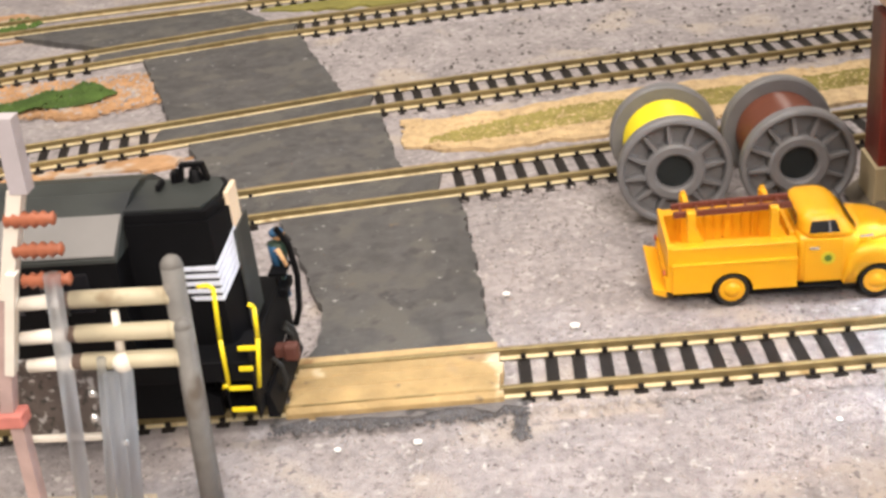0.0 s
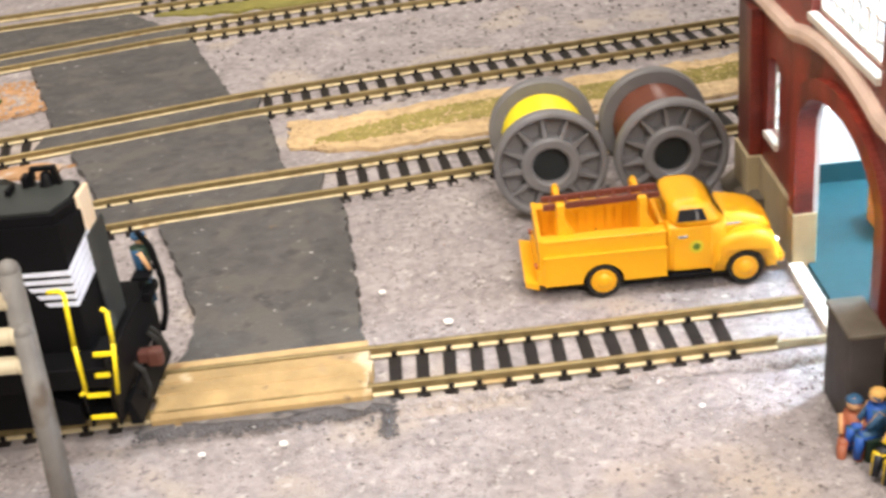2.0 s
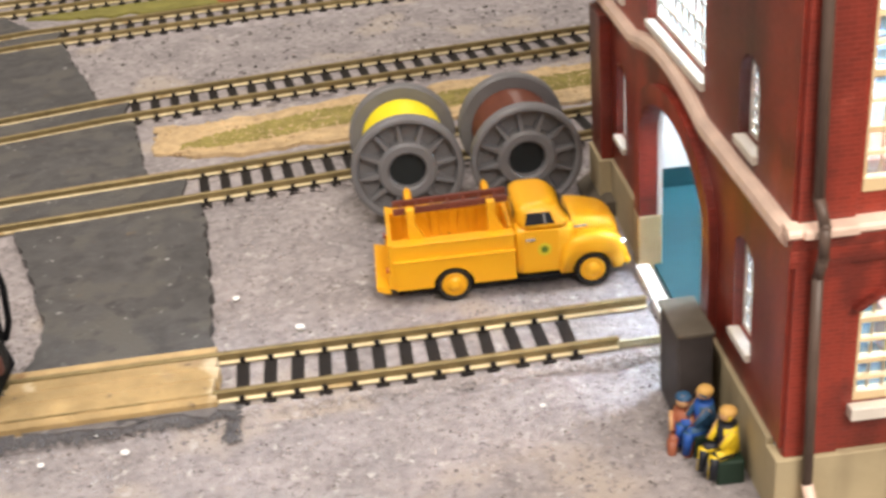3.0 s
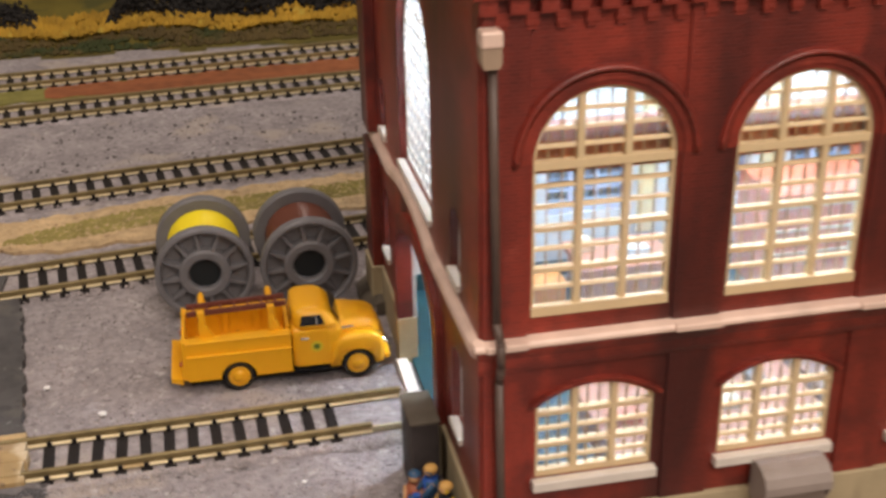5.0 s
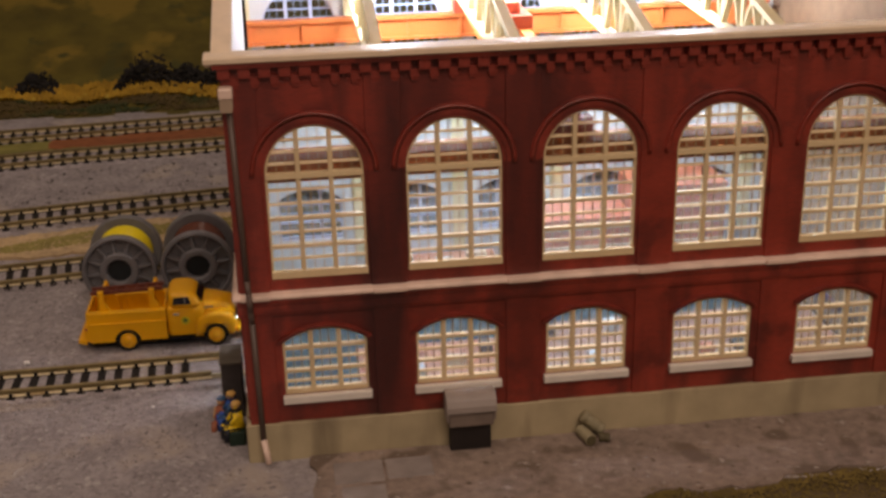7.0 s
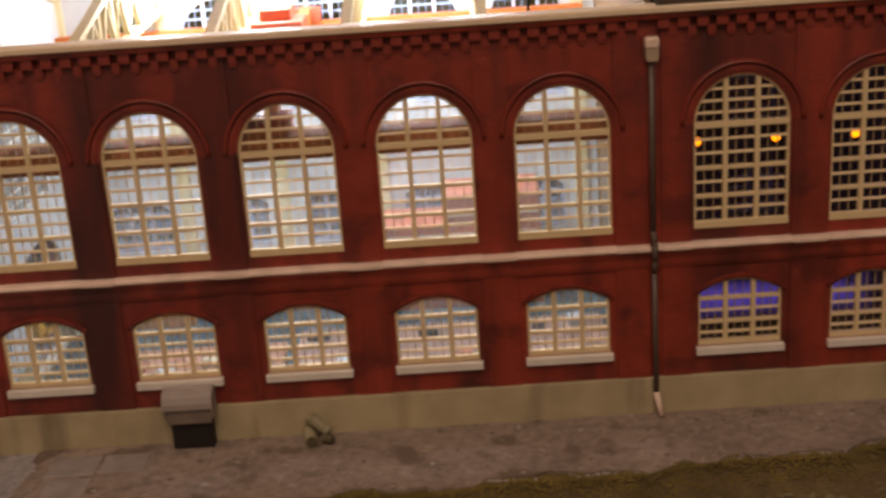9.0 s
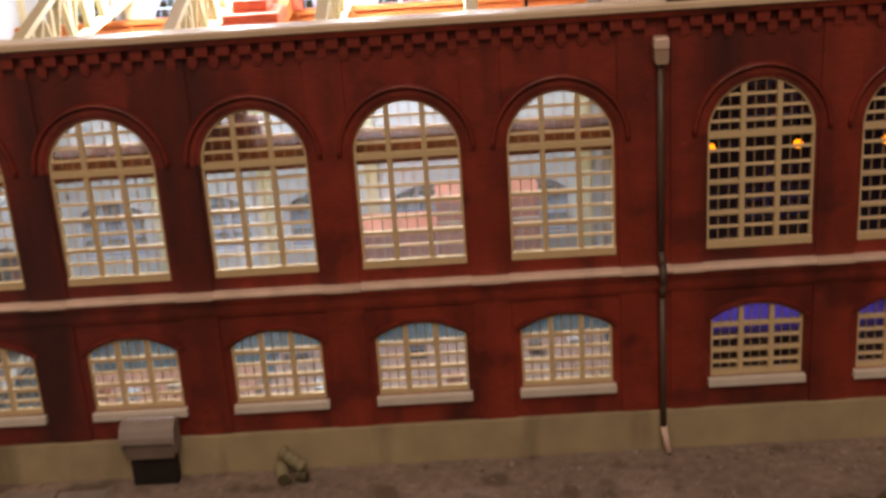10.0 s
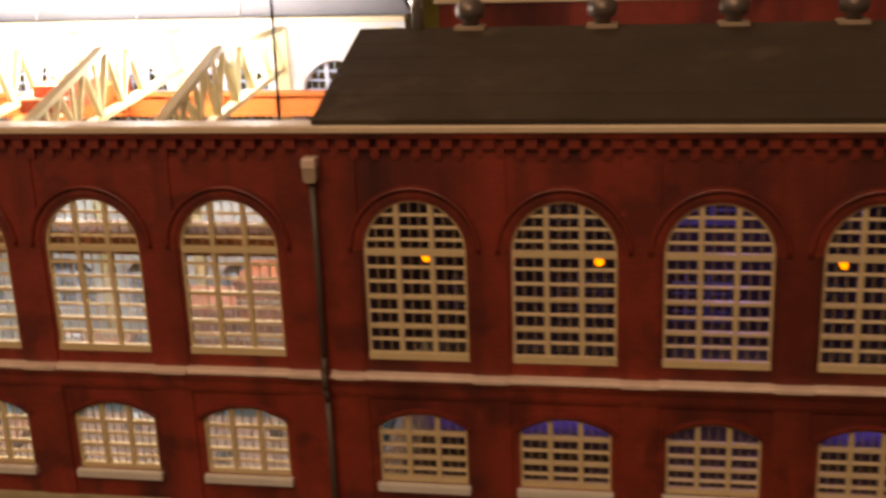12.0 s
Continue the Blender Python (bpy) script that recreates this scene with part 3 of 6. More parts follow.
# brown dirt trodden over the forecourt
far = [(x, -1.0) for x in range(470, 12, -14)]
near = [(x, edge_y(x) + 3.0 + 2.0 * math.sin(x * 0.31)) for x in range(20, 474, 10)]
patch("dirt_strip", near + far, DIRT, "brown grey trodden dirt in front of the works", -0.3, 0.18, 1.6, 23)
# flat slabs sunk in the forecourt
for i, (x0, x1, y0, y1) in enumerate(((28, 44, -21, -8), (45, 60, -20, -8), (30, 44, -36, -23))):
    bm = shape()
    box(bm, x0, x1, y0, y1, -2, 0.15, 0.3)
    tagged(part("ground_slab", bm, SLAB), "worn grey brown concrete slab sunk in the ground", "slab", "forecourt slabs")

# ================= road and crossing =================
before = set(bpy.data.objects)


def road_piece(pts, label, z=1.7):
    """A slab of asphalt whose outline crumbles a little."""
    rng = random.Random(len(label))
    out = []
    for (xa, ya), (xb, yb) in zip(pts, pts[1:] + pts[:1]):
        n = max(1, int(math.hypot(xb - xa, yb - ya) / 2.2))
        amp = 0.75 if abs(yb - ya) > abs(xb - xa) * 0.45 else 0.12
        for i in range(n):
            out.append((xa + (xb - xa) * i / n + rng.uniform(-amp, amp), ya + (yb - ya) * i / n + rng.uniform(-amp, amp) * 0.5))
    bm = shape()
    prism(bm, out, -3, z, "z")
    return tagged(part("road", bm, ASPHALT), label, "road", kind="structure")


def between(lo, hi, left, right, n=8):
    """The outline of the road from track lo to track hi, between its two edges."""
    a = [(left[0][0] + (right[0][0] - left[0][0]) * i / n, 0) for i in range(n + 1)]
    b = [(left[1][0] + (right[1][0] - left[1][0]) * i / n, 0) for i in range(n + 1)]
    return [(x, lo(x)) for x, _ in a] + [(x, hi(x)) for x, _ in reversed(b)]


G = 10.9
road_piece([(-139.5, T1(-139) + G), (-98, T1(-98) + G), (-104, 118), (-110.5, T2(-110) - G), (-160, T2(-160) - G), (-149, 122), (-141, 100), (-138, 88)], "dark grey asphalt road crossing the tracks")
road_piece(between(lambda x: T2(x) + G, lambda x: T3(x) - G, ((-181, 0), (-203, 0)), ((-128.5, 0), (-142, 0))), "dark grey asphalt road between second and third tracks")
road_piece(between(lambda x: T3(x) + G, lambda x: T4(x) - G, ((-214, 0), (-246, 0)), ((-156, 0), (-186, 0))), "dark grey asphalt road between far tracks")
road_piece(between(lambda x: T4(x) + G, lambda x: T5(x) - G, ((-262, 0), (-320, 0)), ((-200, 0), (-222, 0))), "dark grey asphalt road beyond the far track")
patch("asphalt_smear", [(-142, 56), (-118, 57), (-92, 59), (-90, 57), (-95, 55), (-99, 53.5), (-104, 55), (-112, 53.5), (-118, 52), (-128, 54), (-142, 52)], SMEAR, "thin dark asphalt smear beside the timber crossing", 0.7, 0.35, 1.5, 17)
for c, xa, xb in ((T2, -182, -117), (T3, -216, -146), (T4, -268, -190)):
    n = 8
    for s0, s1, m_, lab in ((-7.2, 7.2, ASPHALT, "asphalt strip between the rails"),):
        up = [(xa + (xb - xa) * i / n, c(xa + (xb - xa) * i / n) + s0) for i in range(n + 1)]
        dn = [(xa + (xb - xa) * i / n, c(xa + (xb - xa) * i / n) + s1) for i in range(n + 1)]
        bm = shape()
        prism(bm, up + dn[::-1], -2, 1.9, "z")
        tagged(part("road_infill", bm, m_), lab, "road", kind="structure")
    for s0, s1 in ((10.1, 11.6),):
        up = [(xa + (xb - xa) * i / n, c(xa + (xb - xa) * i / n) + s0) for i in range(n + 1)]
        dn = [(xa + (xb - xa) * i / n, c(xa + (xb - xa) * i / n) + s1) for i in range(n + 1)]
        bm = shape()
        prism(bm, up + dn[::-1], -2, 3.0, "z")
        tagged(part("crossing_timber", bm, PLANK), "thin weathered brown timber strip along a rail", "timber", "crossing timbers")
for k, (y0, y1, z0, z1) in enumerate(((-9.2, -8.0, 2.5, 3.3), (-7.95, -2.5, 3.72, 3.8), (-2.4, 1.8, 3.8, 3.78), (1.9, 6.1, 3.78, 3.6))):
    xa, xb = -140.0 + (0.0, 0.6, -0.5, 0.3)[k], -95.5 + (0.5, -0.4, 0.2, -0.8)[k]
    bm = shape()
    side = [(y0, -2), (y0, z0 - 0.3), (y0 + 0.25, z0), (y1 - 0.25, z1), (y1, z1 - 0.3), (y1, -2)]
    ends = [[bm.verts.new(Vector((x, T1(x) + u, v)) * MM) for u, v in side] for x in np.linspace(xa, xb, 4)]
    for ra, rb in zip(ends, ends[1:]):
        for i in range(len(side)):
            j = (i + 1) % len(side)
            bm.faces.new((ra[i], ra[j], rb[j], rb[i]))
    bm.faces.new(ends[0])
    bm.faces.new(ends[-1])
    tagged(part("crossing_timber", bm, PLANK2), "broad ochre plank laid between the rails" if k else "narrow ochre board outside the rail", "timber", "crossing timbers")
rng = random.Random(77)
clumps("asphalt_crumbs", [(x, T1(x) - 9.5 - abs(rng.gauss(0, 2.0))) for x in (rng.uniform(-143, -90) for _ in range(1500))], (0.25, 0.7), CRUMB, "dark asphalt crumbs along the timber crossing", "asphalt", lambda x, y: 0.35)
clumps("asphalt_crumbs", [(x, y) for x, y in ((rng.gauss(-91.5, 0.9), rng.uniform(46, 56)) for _ in range(160))], (0.25, 0.6), CRUMB, "dark streak of asphalt crumbs", "asphalt", lambda x, y: -0.1)
bm = shape()
prism(bm, [(-141, T1(-141) + 8.0), (-114, T1(-114) + 8.0), (-97, T1(-97) + 8.0), (-97, T1(-97) + 10.7), (-114, T1(-114) + 10.7), (-141, T1(-141) + 10.7)], -2, 3.3, "z")
tagged(part("crossing_timber", bm, PLANK), "weathered ochre timber strip along a rail", "timber", "crossing timbers")

# ================= tracks =================
def tie_mesh():
    bm = shape()
    box(bm, -1.35, 1.35, -10.5, 10.5, -1.2, 1.1)
    for s in (-8.25, 8.25):
        for d in (-1.15, 1.15):
            box(bm, -0.55, 0.55, s + d - 0.35, s + d + 0.35, 1.1, 2.3)
    me = bpy.data.meshes.new("tie")
    bmesh.ops.recalc_face_normals(bm, faces=bm.faces)
    bm.to_mesh(me)
    bm.free()
    me.materials.append(TIE)
    return me


TIE_MESH = tie_mesh()
RAIL_SHAPE = [(-0.95, 1.1), (0.95, 1.1), (0.95, 1.4), (0.28, 1.7), (0.28, 2.7), (0.58, 2.9), (0.58, 3.45), (0.42, 3.6), (-0.42, 3.6), (-0.58, 3.45), (-0.58, 2.9), (-0.28, 2.7), (-0.28, 1.7), (-0.95, 1.4)]


def rail(bm, c, xa, xb, off, step=12.0):
    n = max(2, int((xb - xa) / step))
    rings = []
    for i in range(n + 1):
        x = xa + (xb - xa) * i / n
        d = Vector((4, c(x + 2) - c(x - 2))).normalized()
        nrm = Vector((-d.y, d.x))
        rings.append([bm.verts.new(Vector((x + nrm.x * (off + u), c(x) + nrm.y * (off + u), v)) * MM) for u, v in RAIL_SHAPE])
    for a, b in zip(rings, rings[1:]):
        for i in range(len(a)):
            f = bm.faces.new((a[i], b[i], b[(i + 1) % len(a)], a[(i + 1) % len(a)]))
            # foot faces take the paler brass that stands for their highlight
            f.material_index = 1 if i in (1, 2, 12, 13) else 0
    bm.faces.new(rings[0])
    bm.faces.new(rings[-1][::-1])


def track(c, spans, ties, label, gaps=(), seed=1, near_end=None, half=8.25, pitch=5.9):
    root = thing("railway_track", label, "track", "model railway tracks")
    rng = random.Random(seed)
    for off in (-half, half):
        bm = shape()
        xa, xb = spans
        if near_end is not None and off < 0:
            xb = near_end
        rail(bm, c, xa, xb, off)
        ob = part("rail", bm, [RAIL, RAILLIT], root)
    bm = shape()
    n = 40
    xa, xb = spans[0], min(spans[1], 0 if near_end is not None else spans[1])
    for s0, s1 in ((-13.5, 13.5),):
        lo = [(xa + (xb - xa) * i / n, c(xa + (xb - xa) * i / n)) for i in range(n + 1)]
        rows = [[bm.verts.new(Vector((x + 0.0, y + o, z + (rng.uniform(-0.25, 0.1) if 0.2 < z else 0))) * MM) for x, y in lo] for o, z in ((-14, -1.6), (-11, 0.45), (-6.5, 0.7), (0, 0.75), (6.5, 0.7), (11, 0.45), (14, -1.6))]
        for ra, rb in zip(rows, rows[1:]):
            for i in range(n):
                bm.faces.new((ra[i], ra[i + 1], rb[i + 1], rb[i]))
    part("ballast_bed", bm, GRAVEL, root, "grey ballast between the ties")
    x, i = ties[0], 0
    while x < ties[1]:
        if not any(a < x < b for a, b in gaps):
            ob = new("tie", TIE_MESH)
            ob.parent = root
            a = math.degrees(math.atan2(c(x + 3) - c(x - 3), 6))
            ob.matrix_basis = pose(x * MM, c(x) * MM, rng.uniform(-0.15, 0.05) * MM, 0, 0, a + rng.uniform(-1.2, 1.2)) @ Matrix.Diagonal((pitch / 5.7, half / 8.25, 1, 1))
        x += pitch
        i += 1
    return root


track(T1, (-340, -2.5), (-338, -18), "straight brass-railed track with black ties into the works", [(-143, -95)], 1, -12.5, 7.35, 5.75)
bm = shape()
bar(bm, (-12.3, T1(-12.3) - 7.35, 1.6), (14, T1(14) - 7.35, 1.6), 0.7, 1.6)
tagged(part("rail_stub", bm, RAILOLD), "thin grey weathered rail crossing the shop threshold", "rail")
track(T2, (-420, 215), (-418, 215), "brass-railed track with black ties behind the reels", [(-169, -116)], 2, half=9.2)
track(T3, (-420, 430), (-418, 430), "curving brass-railed track with black ties in grey ballast", [(-217, -145)], 3, half=9.1, pitch=6.4)
track(T4, (-420, 430), (-418, 430), "curving brass-railed track with black ties beside turf", [(-269, -189)], 4, half=9.0, pitch=6.4)
track(T5, (-420, 430), (-418, 430), "far brass-railed track with dark ties beside the field", [(-330, -222)], 5, half=9.0, pitch=6.4)

settle(before)

# ================= brick works =================
PITCH, FIRST, NWIN, SECTION, DEPTH = 43.0, 13.0, 5, 228.0, 144.0
UW, UZ, USP, URISE = 30.0, 63.3, 97.3, 15.0
LW, LZ, LSP, LRISE = 27.0, 22.4, 41.0, 4.6


def half_width(z, sp, rise, w):
    """Half the opening's width at height z."""
    a = w / 2
    if z <= sp:
        return a
    if rise >= a * 0.95:
        return a * math.sqrt(max(0.0, 1 - ((z - sp) / rise) ** 2))
    r = (a * a + rise * rise) / (2 * rise)
    return math.sqrt(max(0.0, r * r - (z - (sp + rise - r)) ** 2))


def top_at(u, sp, rise, w):
    a = w / 2
    if rise >= a * 0.95:
        return sp + rise * math.sqrt(max(0.0, 1 - (u / a) ** 2))
    r = (a * a + rise * rise) / (2 * rise)
    return sp + rise - r + math.sqrt(r * r - u * u)


def window_meshes(upper):
    """Frame, mullion, bars, glazing, sill and hood moulding of one window, its middle at x = 0, the wall's face at y = 0."""
    w, z0, sp, rise = (UW, UZ, USP, URISE) if upper else (LW, LZ, LSP, LRISE)
    out = []
    bm = shape()
    o, i = arch(-w / 2, w / 2, z0, sp, rise, 18), arch(-w / 2 + 0.7, w / 2 - 0.7, z0 + 1.6, sp, rise - 0.7, 18)
    prism(bm, o, 0.5, 2.4, "y", [i])
    out.append(("window", bm, 0))
    for u in (-w / 6, w / 6):
        bm = shape()
        box(bm, u - 0.75, u + 0.75, 0.35, 2.4, z0 + 1, top_at(abs(u) + 0.75, sp, rise, w) - 0.2, 0.12)
        out.append(("mullion", bm, 0))
    if upper:
        heavy = [(USP - 0.9, 1.8), (82.6, 1.1), (73.4, 1.1)]
        fine = [100.2, 103.9, 107.6, 91.8, 87.3, 78.0, 69.2]
    else:
        heavy = [(38.6, 1.1), (30.4, 1.0)]
        fine = [34.4, 26.6]
    for z, t in heavy:
        h = half_width(z + t / 2, sp, rise, w)
        bm = shape()
        box(bm, -h + 0.1, h - 0.1, 0.2 if t > 1.2 else 0.45, 2.4, z - t / 2, z + t / 2, 0.12)
        out.append(("transom", bm, 0))
    for z in fine:
        h = half_width(z + 0.3, sp, rise, w)
        bm = shape()
        prism(bm, [(0.8, z - 0.25), (1.0, z + 0.2), (1.3, z + 0.34), (2.1, z + 0.34), (2.1, z - 0.34), (0.9, z - 0.34)], -h + 0.1, h - 0.1, "x")
        out.append(("glazing_bar", bm, 0))
    for k in range(3):
        c = -w / 2 + w * (k + 0.5) / 3
        for d in (-1 / 6, 1 / 6):
            u = c + d * (w / 3 - 1.0)
            bm = shape()
            box(bm, u - 0.14, u + 0.14, 1.5, 2.0, z0 + 1, top_at(abs(u) + 0.2, sp, rise, w) - 0.3)
            out.append(("muntin", bm, 0))
    bm = shape()
    prism(bm, arch(-w / 2 + 0.3, w / 2 - 0.3, z0 + 0.3, sp, rise - 0.3, 18), 2.15, 2.3, "y")
    out.append(("pane", bm, 1))
    bm = shape()
    if upper:
        box(bm, -w / 2 - 0.1, w / 2 + 0.1, -0.3, 1.6, z0 - 0.2, z0 + 2.2, 0.2)
    else:
        box(bm, -w / 2 - 0.9, w / 2 + 0.9, -2.2, 1.2, z0 - 2.6, z0 - 0.1, 0.25)
    out.append(("sill", bm, 2))
    if upper:
        for g0, g1, d in ((0.1, 1.3, -0.4), (1.3, 2.7, -0.9)):
            bm = shape()
            ring(bm, w / 2 + g0, w / 2 + g1, sp, d)
            out.append(("arch_moulding", bm, 3))
        bm = shape()
        bead(bm, w / 2 + 3.8, sp)
        out.append(("arch_bead", bm, 3))
    else:
        bm = shape()
        seg_hood(bm, w, sp, rise)
        out.append(("arch_moulding", bm, 3))
    return out


def ring(bm, r0, r1, z, d, n=24):
    """Half a ring standing proud of the wall."""
    a = [(r0 * math.cos(math.pi * i / n), z + r0 * math.sin(math.pi * i / n)) for i in range(n + 1)]
    b = [(r1 * math.cos(math.pi * i / n), z + r1 * math.sin(math.pi * i / n)) for i in range(n, -1, -1)]
    prism(bm, a + b, d, 0.2, "y")


def bead(bm, r, z, n=28, k=7):
    """A half-round bead bent over an arch, proud of the wall."""
    rows = []
    for i in range(n + 1):
        t = math.pi * i / n
        row = []
        for j in range(k + 1):
            a = math.pi * j / k
            rr = r + 0.8 * math.cos(a)
            row.append(bm.verts.new(((rr * math.cos(t)) * MM, (0.1 - 2.0 * math.sin(a) ** 0.8) * MM, (z + rr * math.sin(t)) * MM)))
        rows.append(row)
    for a, b in zip(rows, rows[1:]):
        for j in range(k):
            bm.faces.new((a[j], a[j + 1], b[j + 1], b[j])).smooth = True
    bm.faces.new(rows[0])
    bm.faces.new(rows[-1])


def seg_hood(bm, w, sp, rise, n=14):
    a = w / 2
    r = (a * a + rise * rise) / (2 * rise)
    c, t0 = sp + rise - r, math.asin(a / r)
    for g0, g1, d in ((0.1, 0.9, -0.6), (0.9, 1.7, -1.4)):
        t = t0 * 1.04
        lo = [((r + g0) * math.sin(-t + 2 * t * i / n), c + (r + g0) * math.cos(-t + 2 * t * i / n)) for i in range(n + 1)]
        hi = [((r + g1) * math.sin(t - 2 * t * i / n), c + (r + g1) * math.cos(t - 2 * t * i / n)) for i in range(n + 1)]
        prism(bm, lo + hi, d, 0.2, "y")


def mesh_of(bm, name, *mats):
    me = bpy.data.meshes.new(name)
    bmesh.ops.recalc_face_normals(bm, faces=bm.faces)
    bm.to_mesh(me)
    bm.free()
    for m in mats:
        me.materials.append(m)
    return me


WIN = {}
for up in (True, False):
    for pale in (True, False, None):
        mats = (FRAMEPALE if pale else FRAME, GLASSDARK if pale is None else GLASS, SILLW if not up else FRAME, BRICK)
        WIN[up, pale] = [(name, mesh_of(bm, name, MUNTIN if name == "muntin" and not pale else mats[k]), k) for name, bm, k in window_meshes(up)]


def put_window(root, up, x, y, turn=0.0, pale=False, lift=0.0):
    (name, me, _), *rest = WIN[up, pale]
    w = new(name, me)
    w.parent = root
    w.matrix_basis = pose(x * MM, y * MM, lift * MM, 0, 0, turn)
    for name, me, k in rest:
        if pale and k > 1:
            continue
        o = new(name, me)
        o.parent = w
        if name == "pane":
            o.visible_shadow = False
    return w


CORBEL = shape()
box(CORBEL, -1.75, 1.75, -2.6, 0.1, 127.9, 130.95)
CORBEL = mesh_of(CORBEL, "corbel", BRICK)
DENTIL = shape()
box(DENTIL, -1.3, 1.3, -1.15, 0.1, 125.4, 127.9)
box(DENTIL, -1.0, 1.0, -0.9, 0.1, 124.5, 125.4)
DENTIL = mesh_of(DENTIL, "dentil", BRICK)


def long_wall(root, x0, y, inner, flip, lift=0.0, start=0.0):
    ups = [arch(x0 + FIRST + PITCH * k, x0 + FIRST + PITCH * k + UW, UZ + lift, USP + lift, URISE, 18) for k in range(NWIN)]
    los = [arch(x0 + FIRST + PITCH * k + 1.5, x0 + FIRST + PITCH * k + 28.5, LZ, LSP, LRISE, 14) for k in range(NWIN)]
    bot, top = (12.65, 131) if not flip else (14, 131 + lift * 0.78)
    outer = [(x0 + start, bot), (x0 + SECTION - 0.02, bot), (x0 + SECTION - 0.02, top), (x0 + start, top)]
    ya, yb, yc = (y, y + 2.8, y + 4.0) if not flip else (y + 4.0, y + 1.2, y)
    bm = shape()
    prism(bm, outer, ya, yb, "y", ups + los)
    part("wall", bm, BRICK, root)
    bm = shape()
    prism(bm, outer, yb, yc, "y", ups + los)
    part("wall_lining", bm, inner, root, "painted inner wall face")
    for k in range(NWIN):
        xm = x0 + FIRST + PITCH * k + UW / 2
        for up in (True, False):
            put_window(root, up, xm, y if not flip else y + 4.0, 180.0 if flip else 0.0, flip or (None if inner is WARMIN else False), lift if up else 0.0)


def piers(root, x0, m, y, s):
    for k in range(NWIN + 1):
        bm = shape()
        xm = x0 + FIRST + PITCH * k - 7.1
        xm = min(max(xm, x0 + 4.5), x0 + SECTION - 4.5)
        box(bm, xm - 2.6, xm + 2.6, y, y + s * 1.6, 14, 143, 0.2)
        part("inner_pier", bm, m, root, "cream painted pier")


def downspout(x, label, lean=0.0):
    root = thing("downspout", label, "pipe", "downspouts")
    bm = shape()
    box(bm, x - 2.1, x + 2.1, -5.0, -0.4, 122.4, 125.6, 0.5)
    part("hopper", bm, LEDGE, root, "pale square rainwater hopper")
    bm = shape()
    prism(bm, [(x - 1.9, 122.5), (x - 1.9, 119.6), (x - 1.5, 118.4), (x + 1.5, 118.4), (x + 1.9, 119.6), (x + 1.9, 122.5)], -4.6, -0.6, "y")
    part("hopper_funnel", bm, CURB, root, "tan hopper body")
    bm = shape()
    pts = [(x + lean * 0.3, -2.2, 118.6), (x + lean * 0.7, -2.2, 64), (x + lean * 0.75 + 0.2, -4.6, 60.0), (x + lean * 0.8 + 0.2, -4.6, 54.5), (x + lean * 0.85 + 0.2, -2.6, 50), (x + lean + 0.4, -3.0, 8)]
    foot = shape()
    rod(foot, (x + lean + 0.4, -3.0, 8.2), (x + lean + 1.6, -5.6, 0.6), 1.1, 1.0, 10)
    part("pipe_foot", foot, LEDGE, root, "pale bent foot of the pipe", smooth=True)
    for a, b in zip(pts, pts[1:]):
        rod(bm, a, b, 0.95, seg=10)
    for q in pts[1:-1]:
        bmesh.ops.create_uvsphere(bm, u_segments=10, v_segments=6, radius=1.0 * MM, matrix=Matrix.Translation(Vector(q) * MM))
    part("pipe", bm, PIPE, root, smooth=True)
    return root


def truss(x, label):
    """A pitched roof truss of cream strip, across the building."""
    root = thing("roof_truss", label, "truss", "roof trusses")
    near, peak, far, low, rise = 130.5, 146.0, 143.0, 120.5, 7.0
    y0, ym, y1 = 4.2, 68.0, 139.8
    for a, b in (((x, y0, near), (x, ym, peak)), ((x, ym, peak), (x, y1, far))):
        bm = shape()
        bar(bm, a, b, 3.4, 2.0)
        part("top_chord", bm, TRUSS, root)

    def foot(y):
        return low + rise * (y - y0) / (y1 - y0)
    bm = shape()
    bar(bm, (x, y0, foot(y0)), (x, y1, foot(y1)), 3.4, 2.0)
    part("bottom_chord", bm, TRUSS, root)
    n = 14
    ys_ = [y0 + 2 + (y1 - y0 - 4) * i / n for i in range(n + 1)]

    def top(y):
        return (near + (peak - near) * (y - y0) / (ym - y0) if y < ym else peak + (far - peak) * (y - ym) / (y1 - ym)) - 1
    for i in range(n):
        bm = shape()
        a, b = ys_[i], ys_[i + 1]
        if i % 2 == 0:
            bar(bm, (x, a, foot(a)), (x, b, top(b)), 2.2, 1.1)
        else:
            bar(bm, (x, a, top(a)), (x, b, foot(b)), 2.2, 1.1)
        part("web", bm, TRUSS, root)
    for i in range(2, n, 2):
        bm = shape()
        bar(bm, (x, ys_[i], foot(ys_[i])), (x, ys_[i], top(ys_[i])), 2.0, 1.0)
        part("web", bm, TRUSS, root)
    return root


